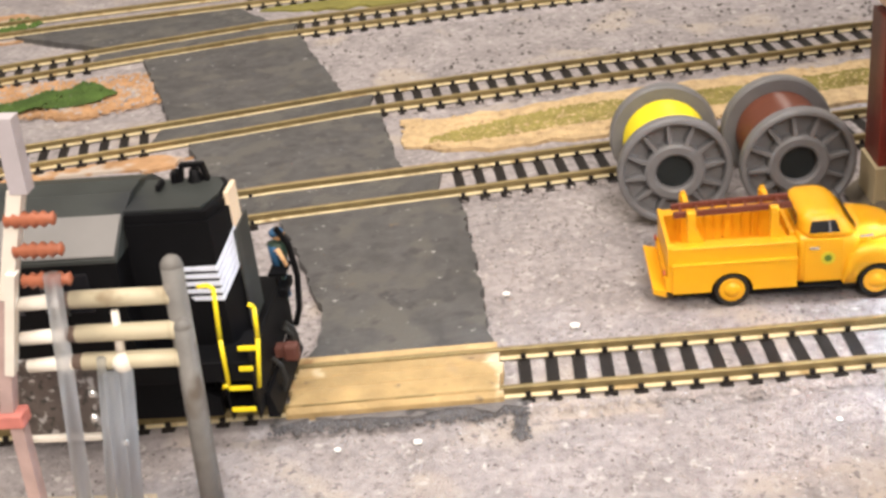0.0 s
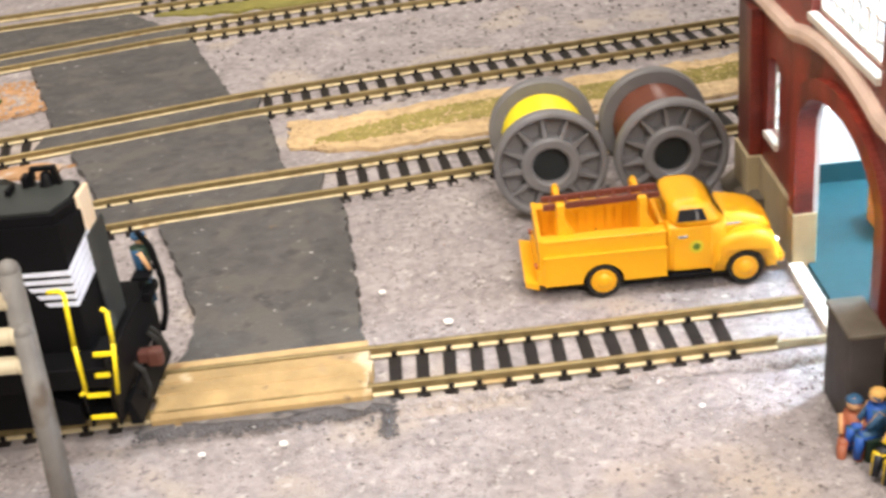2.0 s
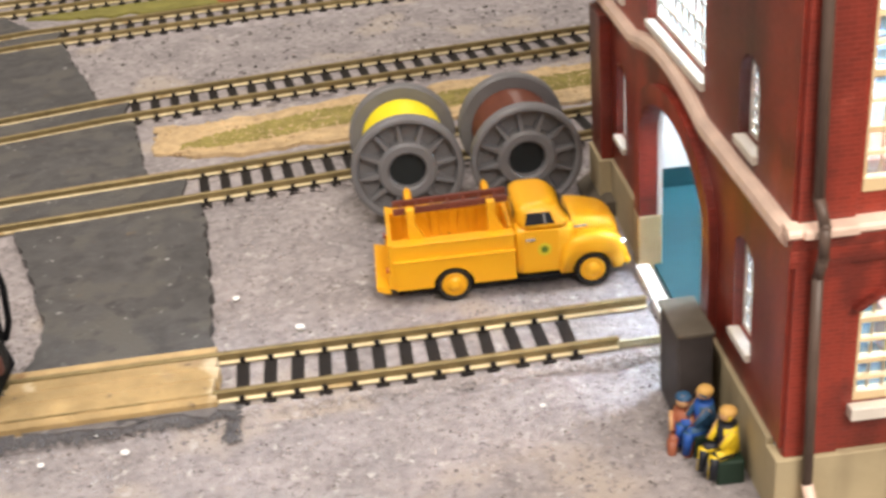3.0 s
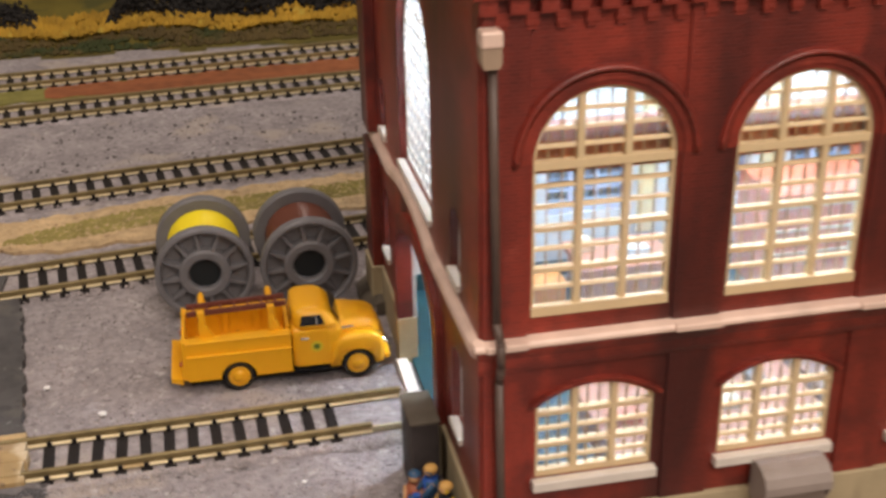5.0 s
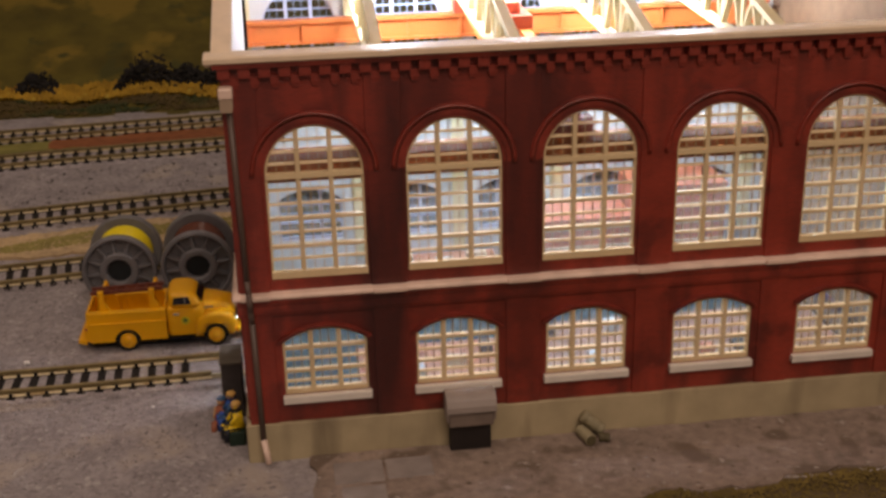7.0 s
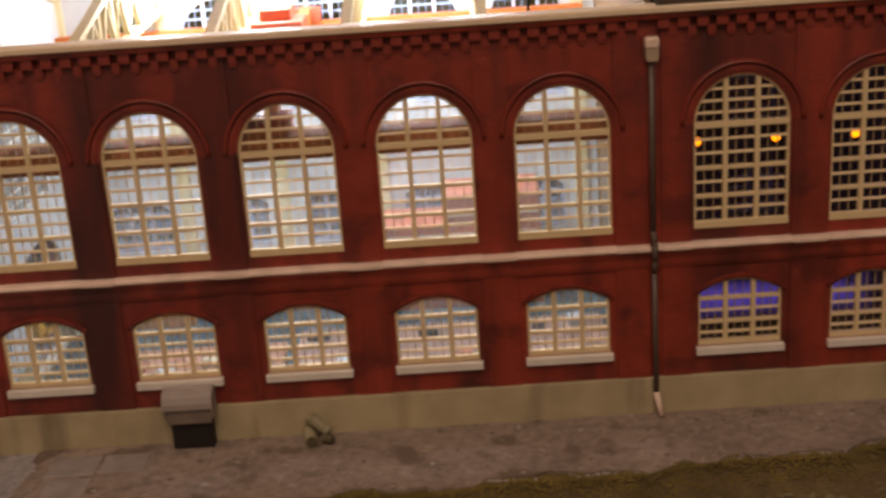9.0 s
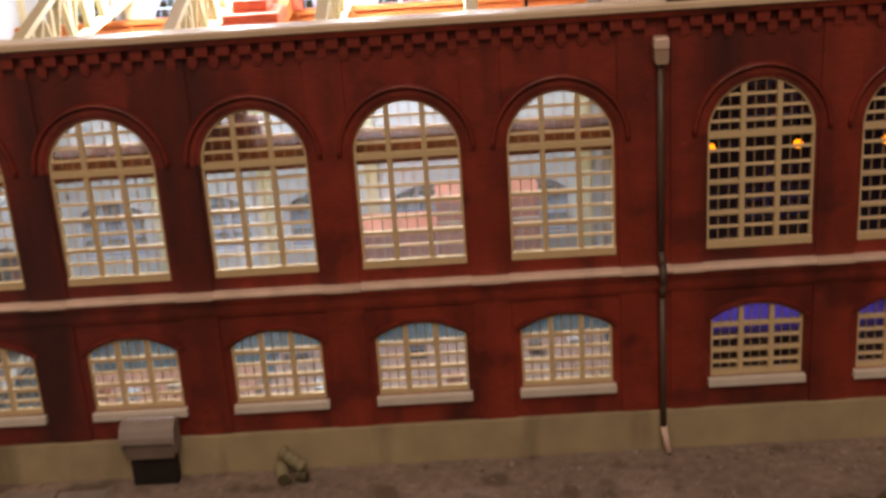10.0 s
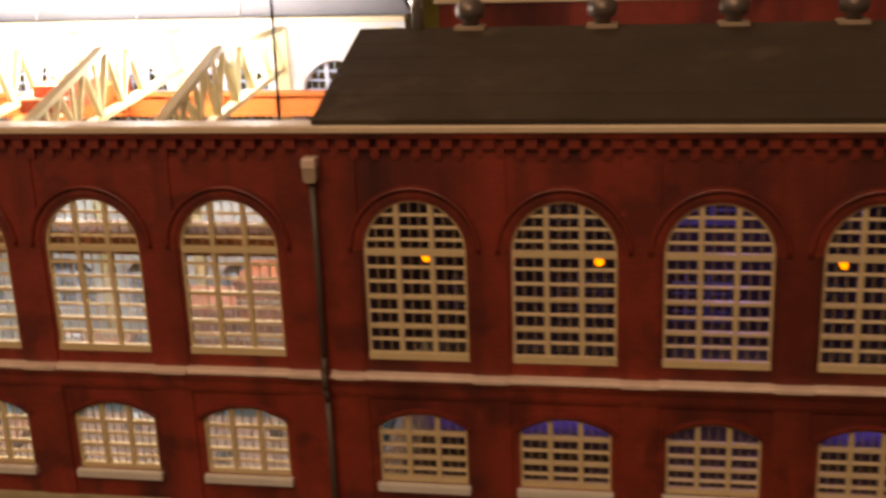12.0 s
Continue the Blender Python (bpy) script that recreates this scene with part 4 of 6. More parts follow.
def end_wall(root, x, t, material, lining, door=True):
    outer = [(4.1, 14), (4.1, 131), (63, 149.6), (139.9, 131), (139.9, 14)]
    holes = []
    if door:
        base = [(0.5, 14), (43.5, 14), (43.5, 36)]
        n = 16
        base += [(70 - 26.5 * math.cos(math.pi * i / n), 36 + 14.5 * math.sin(math.pi * i / n)) for i in range(1, n)]
        base += [(96.5, 36), (96.5, 14), (143.5, 14), (143.5, 131), (72, 151), (0.5, 131)]
        outer = base
        holes = [arch(50, 94, 65, 100, 20, 18), arch(17.5, 28, 23, 42, 2.4, 8), arch(118, 128.5, 23, 42, 2.4, 8), arch(18, 28.5, 63, 75, 4.5, 10), arch(117.5, 128, 63, 75, 4.5, 10)]
    bm = shape()
    prism(bm, outer, x, x + t * 0.7, "x", holes)
    part("end_wall", bm, material, root)
    bm = shape()
    prism(bm, outer, x + t * 0.7, x + t, "x", holes)
    part("end_wall_lining", bm, lining, root, "painted inner face of the end wall")


XE = 2.0
works = thing("brick_works", "open-topped red brick workshop with arched windows and lit interior", "building", "brick works sections")
long_wall(works, 0, 0.0, WHITE, False, 0.0, XE + 0.4)
long_wall(works, 0, DEPTH - 4.0, WHITE, True, 18.0, XE + 0.4)
piers(works, 0, TRUSS, DEPTH - 4.0, -1)
end_wall(works, XE, 4.0, BRICK, WHITE)
hall = thing("brick_works", "roofed red brick workshop section with dark interior", "building", "brick works sections")
long_wall(hall, SECTION, 0.0, WARMIN, False)
long_wall(hall, SECTION, DEPTH - 4.0, WARMIN, True)
end_wall(hall, SECTION + 0.2, 2.0, WARMIN, WARMIN, False)
end_wall(hall, SECTION * 2 - 3, 3.0, BRICK, WARMIN, False)
for root, x0 in ((works, 0), (hall, SECTION)):
    bm = shape()
    box(bm, x0 + (0.9 if x0 == 0 else 0), x0 + SECTION - 0.03, -1.5, 3.9, -2, 12.6, 0.25)
    part("base_course", bm, STONE, root, "tan stained concrete base course")
    bm = shape()
    box(bm, x0, x0 + SECTION - 0.03, DEPTH - 2.8, DEPTH + 1.6, -2, 13.98)
    part("base_course", bm, STONE, root, "tan stained concrete base course")
    bm = shape()
    prism(bm, [(-3.0, 57.7), (-2.9, 58.3), (-2.4, 58.8), (0.1, 59.2), (0.1, 57.2), (-2.6, 57.2)], x0 + (0.4 if x0 == 0 else 1.2), x0 + SECTION - 1.5, "x")
    part("string_course", bm, LEDGE, root, "pale moulded string course")
    bm = shape()
    prism(bm, [(-0.9, 51.0), (-1.3, 52.4), (-1.3, 54.4), (-2.0, 56.0), (-2.3, 57.19), (0.1, 57.19), (0.1, 51.0)], x0 + (1.4 if x0 == 0 else 0), x0 + SECTION - 0.03, "x")
    part("string_bed", bm, BRICK, root)
    for k in range(NWIN + 1):
        xa, xb = x0 + FIRST + PITCH * (k - 1) + UW + 1.0, x0 + FIRST + PITCH * k - 1.0
        xa, xb = max(xa, x0 + 2.6), min(xb, x0 + SECTION - 0.3)
        for z0, z1 in ((12.7, 51.3), (59.15, 130.9)):
            bm = shape()
            box(bm, xa, xb, -0.7, 0.1, z0, z1, 0.15)
            part("pilaster", bm, BRICK, root)
        bm = shape()
        box(bm, xa + 0.1, xb - 0.1, -3.7, -1.0, 57.3, 58.98, 0.4)
        part("string_course", bm, LEDGE, root, "pale moulded string course")
    bm = shape()
    prism(bm, [(-3.4, 131.0), (-3.8, 132.6), (0.1, 132.6), (0.1, 131.0)], x0 + (0.3 if x0 == 0 else 0), x0 + SECTION - 0.03, "x")
    part("cornice_bed", bm, BRICK, root)
    bm = shape()
    prism(bm, [(-4.6, 133.0), (-4.6, 134.3), (-4.1, 134.8), (3.9, 134.8), (3.9, 131.05), (0.15, 131.05), (0.15, 132.65), (-4.2, 132.65)], x0 - (2.0 if x0 == 0 else 0), x0 + SECTION - 0.03, "x")
    part("cornice", bm, CREAM, root, "cream painted cornice ledge")
    bm = shape()
    h = 145.1 if x0 == 0 else 131.0
    box(bm, x0, x0 + SECTION - 0.03, DEPTH - 3.9, DEPTH + 3, h, h + 2.0, 0.3)
    part("cornice", bm, CREAM, root, "cream painted cornice ledge")
    for k in range(38):
        for kind_, mesh_, off in (("corbel", CORBEL, 0.0), ("dentil", DENTIL, 2.95)):
            o = new(kind_, mesh_)
            o.parent = root
            o.matrix_basis = pose((x0 + 3.4 + 5.9 * k + off) * MM, 0, 0)
bm = shape()
box(bm, 6.1, SECTION - 0.5, DEPTH - 4, DEPTH - 2.85, 0.4, 13.98)
part("wall_lining", bm, WHITE, works, "painted inner wall face")
bm = shape()
box(bm, 6.2, SECTION - 0.6, DEPTH - 4.5, DEPTH - 4.02, 0.4, 6.2, 0.1)
part("dado", bm, TEAL, works, "teal painted skirting band")
# raked cream edge of the open gable, string course and base of the end wall
for a, b in (((3.0, -1, 132.6), (3.0, 72, 152.4)), ((3.0, 72, 152.4), (3.0, 145, 132.6))):
    bm = shape()
    bar(bm, a, b, 6.0, 2.4)
    part("gable_coping", bm, CREAM, works, "cream painted gable coping")
def door_rise(y):
    """How far the string course lifts over the doorway."""
    return max(0.0, 4.0 * (1 - ((y - 76) / 29) ** 2))


bm = shape()
rows = [[bm.verts.new(Vector((u, y, v + door_rise(y))) * MM) for u, v in ((0.2, 55.6), (-0.3, 56.8), (0.0, 58.2), (0.8, 58.9), (2.1, 59.1), (2.1, 54.6), (1.2, 54.6))] for y in [0.2, 20, 40, 47] + [47 + 3.6 * i for i in range(1, 17)] + [106, 120, 133, 147.6]]
for ra, rb in zip(rows, rows[1:]):
    for i in range(7):
        bm.faces.new((ra[i], ra[(i + 1) % 7], rb[(i + 1) % 7], rb[i]))
bm.faces.new(rows[0])
bm.faces.new(rows[-1])
part("string_course", bm, LEDGE, works, "pale moulded string course")
bm = shape()
box(bm, -1.2, 2.05, 133.5, 146.4, 13.95, 54.5, 0.2)
box(bm, -1.2, 2.05, 133.5, 146.4, 59.2, 131.0, 0.2)
part("pilaster", bm, BRICK, works, "projecting corner pilaster")
bm = shape()
box(bm, -2.0, 5.9, 132.6, 147.2, -2, 13.9, 0.25)
part("base_course", bm, STONE, works, "tan stained concrete base course")
for y0, y1 in ((3.95, 38.2), (101.8, 132.5)):
    bm = shape()
    box(bm, 1.0, 5.9, y0, y1, -2, 13.98, 0.2)
    part("base_course", bm, STONE, works, "tan stained concrete base course")
# door surround standing proud, with a stone foot
n = 18
bm = shape()
inn = [(70 - 26.4 * math.cos(math.pi * i / n), 36 + 14.4 * math.sin(math.pi * i / n)) for i in range(n + 1)]
out = [(70 + 31.5 * math.cos(math.pi * i / n), 36 + 19.0 * math.sin(math.pi * i / n)) for i in range(n + 1)]
prism(bm, [(43.6, 14)] + inn + [(96.4, 14), (101.5, 14)] + out + [(38.5, 14)], 0.2, 2.1, "x")
part("door_surround", bm, BRICK, works, "projecting brick arch round the open doorway")
for y0, y1 in ((38.3, 43.8), (96.2, 101.7)):
    bm = shape()
    box(bm, 0.0, 5.9, y0, y1, -2, 13.95, 0.25)
    part("door_foot", bm, STONE, works, "cream concrete foot of the door jamb")
for (y0, y1, z0, sp, rise) in ((17.5, 28, 23, 42, 2.4), (118, 128.5, 23, 42, 2.4), (18, 28.5, 63, 75, 4.5), (117.5, 128, 63, 75, 4.5), (50, 94, 65, 100, 20)):
    bm = shape()
    o, i = arch(y0, y1, z0, sp, rise, 12), arch(y0 + 0.8, y1 - 0.8, z0 + 1, sp, rise - 0.8, 12)
    prism(bm, o, XE + 2.0, XE + 3.0, "x", [i])
    w = y1 - y0
    wn = part("window", bm, SILLW, works)
    for k in range(1, 3 if w < 20 else 9):
        u = y0 + w * k / (3 if w < 20 else 9)
        bm = shape()
        box(bm, XE + 2.1, XE + 2.9, u - 0.3, u + 0.3, z0, sp + rise * (0.9 if 2 < k < 7 else 0.6))
        part("muntin", bm, SILLW, wn)
    for k in range(1, 5 if w < 20 else 12):
        z = z0 + (sp - z0) * k / (4.5 if w < 20 else 8)
        h = half_width(z, sp, rise, w) - 0.4
        bm = shape()
        box(bm, XE + 2.1, XE + 2.9, (y0 + y1) / 2 - h, (y0 + y1) / 2 + h, z - 0.3, z + 0.3)
        part("muntin", bm, SILLW, wn)
    bm = shape()
    prism(bm, arch(y0 + 0.3, y1 - 0.3, z0 + 0.2, sp, rise - 0.3, 12), XE + 2.45, XE + 2.55, "x")
    pane = part("pane", bm, GLASSGLOW, wn)
    pane.visible_shadow = False
    bm = shape()
    box(bm, XE - 1.0, XE + 1.3, y0 - 0.3, y1 + 0.3, z0 - 1.6, z0 + 0.1, 0.2)
    part("sill", bm, SILLW, wn, "white painted sill")
bm = shape()
box(bm, -1.0, 2.6, 43.9, 96.1, -2, 0.9, 0.2)
tagged(part("threshold", bm, SILLW), "white painted threshold strip of the shop door", "threshold", kind="structure")
downspout(3.6, "brown-grey downspout with pale hopper at the corner", 2.2)
downspout(227.6, "brown-grey downspout with pale hopper between the sections")
# roofs
bm = shape()
prism(bm, [(-3.4, 135.0), (63, 151.2), (148, 133.2), (148, 134.4), (63, 152.6), (-3.4, 136.4)], SECTION + 1.0, SECTION * 2, "x")
roof = part("roof", bm, ROOF, hall, "dark brown tar paper roof in long strips")
for k, d in enumerate((12, 25, 38, 49)):
    bm = shape()
    za = 136.4 + 16.2 * (d + 3.4) / 66.4
    prism(bm, [(d, za + 0.02), (d + 0.4, za + 0.45), (d + 13.4, za + 0.45 + 16.2 * 13.4 / 66.4 - 0.3), (d + 13.4, za + 16.2 * 13.4 / 66.4 - 0.05)], SECTION + 0.9, SECTION * 2, "x")
    part("roofing_strip", bm, ROOF, roof)
bm = shape()
prism(bm, [(82, 182.2), (147, 147.6), (147, 149.0), (82, 183.8)], 0, SECTION + 1.8, "x")
part("roof", bm, ROOF, works, "far roof panel propped steeply open")
bm = shape()
prism(bm, [(82.3, 181.2), (145, 147.3), (145, 147.9), (82.3, 182.0)], 4, SECTION + 1.4, "x")
part("roof_lining", bm, ROOFWHITE, works, "pale painted underside of the roof panel")
for xv in (265.0, 307.2, 347.6, 383.2, 420.0):
    root = thing("roof_ventilator", "dark round roof ventilator on a tan curb", "ventilator", "roof ventilators")
    bm = shape()
    box(bm, xv - 4.8, xv + 4.8, 59.5, 66.5, 149.4, 153.2, 0.3)
    part("curb", bm, CURB, root)
    bm = shape()
    lathe(bm, [(2.6, 0), (2.6, 1.6), (4.0, 2.4), (4.7, 4.2), (4.5, 6.2), (3.3, 8.0), (1.2, 9.0)], Matrix.Translation((xv * MM, 63.0 * MM, 153.1 * MM)), 20)
    part("vent_head", bm, VENT, root, smooth=True)
root = thing("roof_stack", "bright metal stack on the roof", "stack")
bm = shape()
rod(bm, (248, 62, 147), (248, 62, 184), 2.1, seg=20)
part("stack_pipe", bm, CHROME, root, smooth=True)
bm = shape()
rod(bm, (248, 62, 149), (248, 62, 151.2), 3.0, 2.6, 20)
part("flashing", bm, CURB, root)
# low brick building behind
back = thing("brick_annex", "low red brick building with a tan coping behind the works", "building")
bm = shape()
box(bm, 232, 560, 196, 260, -1, 145)
part("wall", bm, BRICK, back)
bm = shape()
box(bm, 230, 562, 194.5, 262, 145, 146.6, 0.4)
part("coping", bm, CREAM, back)

# inside the open hall
bm = shape()
box(bm, 4, SECTION - 0.5, 4, DEPTH - 4, -2, 0.4)
part("shop_floor", bm, TEAL, works, "teal painted shop floor")
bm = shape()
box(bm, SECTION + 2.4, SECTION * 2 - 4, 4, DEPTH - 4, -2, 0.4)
part("shop_floor", bm, WARMIN, hall, "shop floor with the bulbs' brown glow in its colour")
for k in range(4):
    truss(49.5 + 42.7 * k, "cream pitched roof truss with zigzag webs")
for y, dz, lab in ((131.5, 6.6, "orange crane runway girder along the far wall"), (7.5, -10.5, "orange crane runway girder along the near wall")):
    root = thing("crane_girder", lab, "girder", "crane girders")
    bm = shape()
    prism(bm, [(y + u, v + dz) for u, v in ((-2.2, 103.4), (2.2, 103.4), (2.2, 104.5), (0.7, 104.5), (0.7, 111.6), (2.6, 111.6), (2.6, 113.0), (-2.6, 113.0), (-2.6, 111.6), (-0.7, 111.6), (-0.7, 104.5), (-2.2, 104.5))], 7, 222, "x")
    part("beam", bm, ORANGE, root)
    for k in range(11):
        bm = shape()
        box(bm, 8 + 21 * k, 9 + 21 * k, y - 2.0, y + 2.0, 104.5 + dz, 111.6 + dz)
        part("stiffener", bm, ORANGE, root)
crane = thing("overhead_crane", "orange-red overhead travelling crane across the hall", "crane")
for xg in (96, 110):
    bm = shape()
    vs = [bm.verts.new(Vector((x, y, z)) * MM) for x in (xg - 2, xg + 2) for y, z in ((6, 108), (133, 119.7), (133, 125.5), (6, 114))]
    for q in ((0, 1, 2, 3), (7, 6, 5, 4), (0, 4, 5, 1), (2, 6, 7, 3), (1, 5, 6, 2), (0, 3, 7, 4)):
        bm.faces.new([vs[i] for i in q])
    part("bridge_girder", bm, ORANGE, crane)
bm = shape()
box(bm, 93, 113, 84, 106, 121, 126.0, 0.6)
box(bm, 97, 109, 88, 102, 126.0, 130.5, 0.8)
part("trolley", bm, CRANERED, crane, "dull red hoist trolley")
for y0, y1, za in ((5, 11, 102.6), (128, 134, 119.7)):
    bm = shape()
    box(bm, 90, 116, y0, y1, za, za + 5.5, 0.3)
    part("end_carriage", bm, CRANERED, crane)
for (x0, x1, y0, y1, h) in ((40, 100, 16, 52, 12), (104, 218, 16, 64, 11), (62, 106, 112, 135, 15)):
    root = thing("work_bench", "long orange-red workshop bench" if x0 < 100 else "long brownish grey workshop bench", "bench", "workshop benches")
    bm = shape()
    box(bm, x0, x1, y0, y1, h - 2.5, h, 0.3)
    tone = BENCH if x0 < 100 else BENCHGREY
    part("bench_top", bm, tone, root)
    bm = shape()
    box(bm, x0 + 1.5, x1 - 1.5, y0 + 1.5, y1 - 1.5, 0.4, h - 2.5)
    part("bench_body", bm, tone, root)
    rng = random.Random(int(x0))
    for k in range(int((x1 - x0) / 14)):
        bm = shape()
        xa, ya = x0 + 3 + 14 * k, rng.uniform(y0 + 3, y1 - 10)
        box(bm, xa, xa + rng.uniform(4, 9), ya, ya + rng.uniform(4, 8), h, h + rng.uniform(2, 6), 0.3)
        tagged(part("parts_crate", bm, rng.choice((WHITE, STACKORANGE, PIPE, CREAM, BINDARK))), "small workshop crate on a bench", "crate", "workshop crates")
bm = shape()
box(bm, 25.0, 54, 103.5, 116, 0.4, 16.5, 0.5)
tagged(part("machine_block", bm, BLOCKORANGE), "bright orange block standing on the teal floor", "machine")
for x0, x1, h in ((122, 160.5, 37), (161, 200, 49)):
    root = thing("storage_rack", "stacked orange-red storage block by the far wall", "rack", "storage blocks")
    bm = shape()
    box(bm, x0, x1, 106, 133, 0.4, h - 2, 0.3)
    part("body", bm, STACKORANGE, root)
    bm = shape()
    box(bm, x0 - 0.4, x1 + 0.4 if x1 > 180 else x1, 105.4, 133, h - 2, h, 0.3)
    part("top_board", bm, STACKORANGE, root)
    for z in range(8, h - 4, 8):
        bm = shape()
        box(bm, x0 + 0.5, x1 - 0.5, 105.5, 106.0, z, z + 0.9)
        part("shelf_edge", bm, CREAM, root)
for x, y in ((196, 72), (8.7, 60)):
    bm = shape()
    rod(bm, (x, y, 112), (x + 0.6, y, 175), 0.55, seg=8)
    tagged(part("lamp_wire", bm, BLACK), "thin dark lamp wire rising from the hall", "wire", "lamp wires")
LED_AT = ((60, 94, 150.0), (99, 94, 150.0), (138, 94, 150.0), (177, 94, 150.0))
for i, (x, y, z) in enumerate(LED_AT):
    root = thing("hall_lamp", "small bright white lamp under a truss", "lamp", "hall lamps")
    bm = shape()
    rod(bm, (x, y, z), (x, y, z + 2.1), 1.6, 2.2, 12)
    rod(bm, (x, y, z + 1.5), (x, y + 8, 174.7 - 0.54 * (y + 8 - 94)), 0.3, seg=6)
    part("lamp_holder", bm, WHITE, root)
    bm = shape()
    bmesh.ops.create_uvsphere(bm, u_segments=12, v_segments=8, radius=1.7 * MM, matrix=Matrix.Translation(Vector((x, y, z - 1.0)) * MM))
    part("bulb", bm, LEDGLOW, root, smooth=True)
    lamp("hall_light", "POINT", pose(x * MM, y * MM, (z - 4.5) * MM), LED_POWER, (0.62, 0.82, 1.0), 0.007)
# bulbs in the roofed hall
for i, (x, y, z, m) in enumerate(((251, 44, 80.6, AMBER), (278.6, 44, 80.3, AMBER), (307, 46, 79.4, AMBER), (383, 48, 79, AMBER), (318, 40, 98, REDGLOW))):
    root = thing("hall_bulb", "tiny glowing %s bulb hanging inside" % ("amber" if m is AMBER else "red"), "lamp", "dim hall bulbs")
    bm = shape()
    bmesh.ops.create_uvsphere(bm, u_segments=10, v_segments=8, radius=1.5 * MM, matrix=Matrix.Translation(Vector((x, y, z)) * MM))
    part("bulb", bm, m, root, smooth=True)
    bm = shape()
    rod(bm, (x, y, z + 1.2), (x, y, 147), 0.35, seg=6)
    part("cord", bm, BLACK, root)
# Added walls that confine the blue light to a single window bay.
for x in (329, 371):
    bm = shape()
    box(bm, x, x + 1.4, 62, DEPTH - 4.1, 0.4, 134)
    part("light_baffle", bm, WARMIN, hall, "added baffle keeping blue light in one bay")
# Added blue source, hidden above the arch, to tint one upper window.
x, y, z = 351, 66, 101
lamp("blue_light", "POINT", pose(x * MM, y * MM, z * MM), BLUE_POWER * 7, (0.14, 0.11, 1.0), 0.003)
bm = shape()
bmesh.ops.create_uvsphere(bm, u_segments=10, v_segments=8, radius=1.2 * MM, matrix=Matrix.Translation(Vector((x, y, z + 4)) * MM))
rod(bm, (x, y, z + 4), (x, y, 149.2), 0.3, seg=6)
tagged(part("blue_helper", bm, BLUEGLOW), "added blue lamp hidden above the window arch", "lamp", "blue lamps")
# Added strip lamps, two copies, for the blue behind the lower windows.
strip = thing("blue_strip_helper", "added strip lamp that tints the hall floor blue", "lamp", "blue lamps")
bm = shape()
box(bm, 244, 327, 86, 112, 17.4, 20, 0.4)
part("lamp_housing", bm, BLACK, strip)
for x in (246, 325):
    bm = shape()
    rod(bm, (x, 100, 0.4), (x, 100, 18), 0.6, seg=8)
    part("leg", bm, BLACK, strip)
lamp("blue_light", "AREA", look((286 * MM, 99 * MM, 17 * MM), (286 * MM, 98.9 * MM, 0)), BLUE_POWER * 3.2, (0.06, 0.07, 1.0), 0.082, 0.024, 100)
copy_thing(strip, pose(130 * MM, 0, 0))
lamp("blue_light", "AREA", look((416 * MM, 99 * MM, 17 * MM), (416 * MM, 98.9 * MM, 0)), BLUE_POWER * 3.2, (0.06, 0.07, 1.0), 0.082, 0.024, 100)

# ================= things at the foot of the front wall =================
root = thing("fuel_box", "weathered grey hooded bin against the base course", "bin")
bm = shape()
prism(bm, [(-1.6, 12.5), (-1.6, 20.9), (-4.6, 21.1), (-7.0, 20.6), (-8.8, 19.4), (-9.8, 17.4), (-9.9, 15.4), (-9.2, 15.4), (-9.0, 17.2), (-7.8, 18.8), (-5.0, 19.6), (-3.0, 19.4), (-3.0, 12.5)], 65.8, 82.2, "x")
part("hood", bm, BINGREY, root, smooth=False)
for x in (65.9, 81.4):
    bm = shape()
    prism(bm, [(-1.6, 11.0), (-1.6, 20.6), (-4.6, 20.8), (-7.0, 20.2), (-8.6, 19.0), (-9.5, 17.2), (-9.6, 15.0), (-7.6, 11.0)], x, x + 0.7, "x")
    part("hood_cheek", bm, BINGREY, root)
bm = shape()
box(bm, 66.6, 81.4, -8.6, -3.0, 9.6, 15.9, 0.5)
part("hopper_front", bm, BINFRONT, root, "brown grey plain front")
bm = shape()
box(bm, 67.2, 80.8, -6.4, -1.7, -1, 9.6, 0.4)
part("body", bm, BINDARK, root, "dark brown lower bin body")


def drum(foot, head, r, material, label, cap=CREAM):
    """A slim ribbed drum from foot to head."""
    root = thing("drum", label, "drum", "drums by the wall")
    a, b = Vector(foot), Vector(head)
    n = (b - a).length / 2
    m = Matrix.Translation((a + b) / 2 * MM) @ (b - a).to_track_quat("Z", "Y").to_matrix().to_4x4()
    bm = shape()
    lathe(bm, [(r * 0.9, -n), (r, -n + 0.3), (r, -n + 0.9), (r * 0.94, -n + 1.1), (r * 0.94, -0.3 * n), (r, -0.3 * n + 0.3), (r * 0.94, -0.3 * n + 0.6), (r * 0.94, 0.3 * n - 0.6), (r, 0.3 * n - 0.3), (r * 0.94, 0.3 * n), (r * 0.94, n - 1.1), (r, n - 0.9), (r, n - 0.3), (r * 0.9, n)], m, 20)
    part("shell", bm, material, root, smooth=True)
    bm = shape()
    lathe(bm, [(0.1, n + 0.05), (r * 0.86, n + 0.05), (r * 0.86, n - 0.3)], m, 20)
    part("end_cap", bm, cap, root, "pale drum end")


drum((112.4, -4.2, 7.8), (118.7, -5.2, 2.3), 2.1, DRUM, "slim pale tan drum leaning across another drum", OLIVEDRUM)
drum((111.9, -3.9, 2.1), (113.6, -11.4, 2.1), 2.1, DRUM, "slim tan drum lying in front of the base course", OLIVEDRUM)
drum((117.0, -8.6, 1.6), (120.4, -9.6, 1.6), 1.6, OLIVEDRUM, "short dark olive drum lying on the ground", OLIVEDRUM)

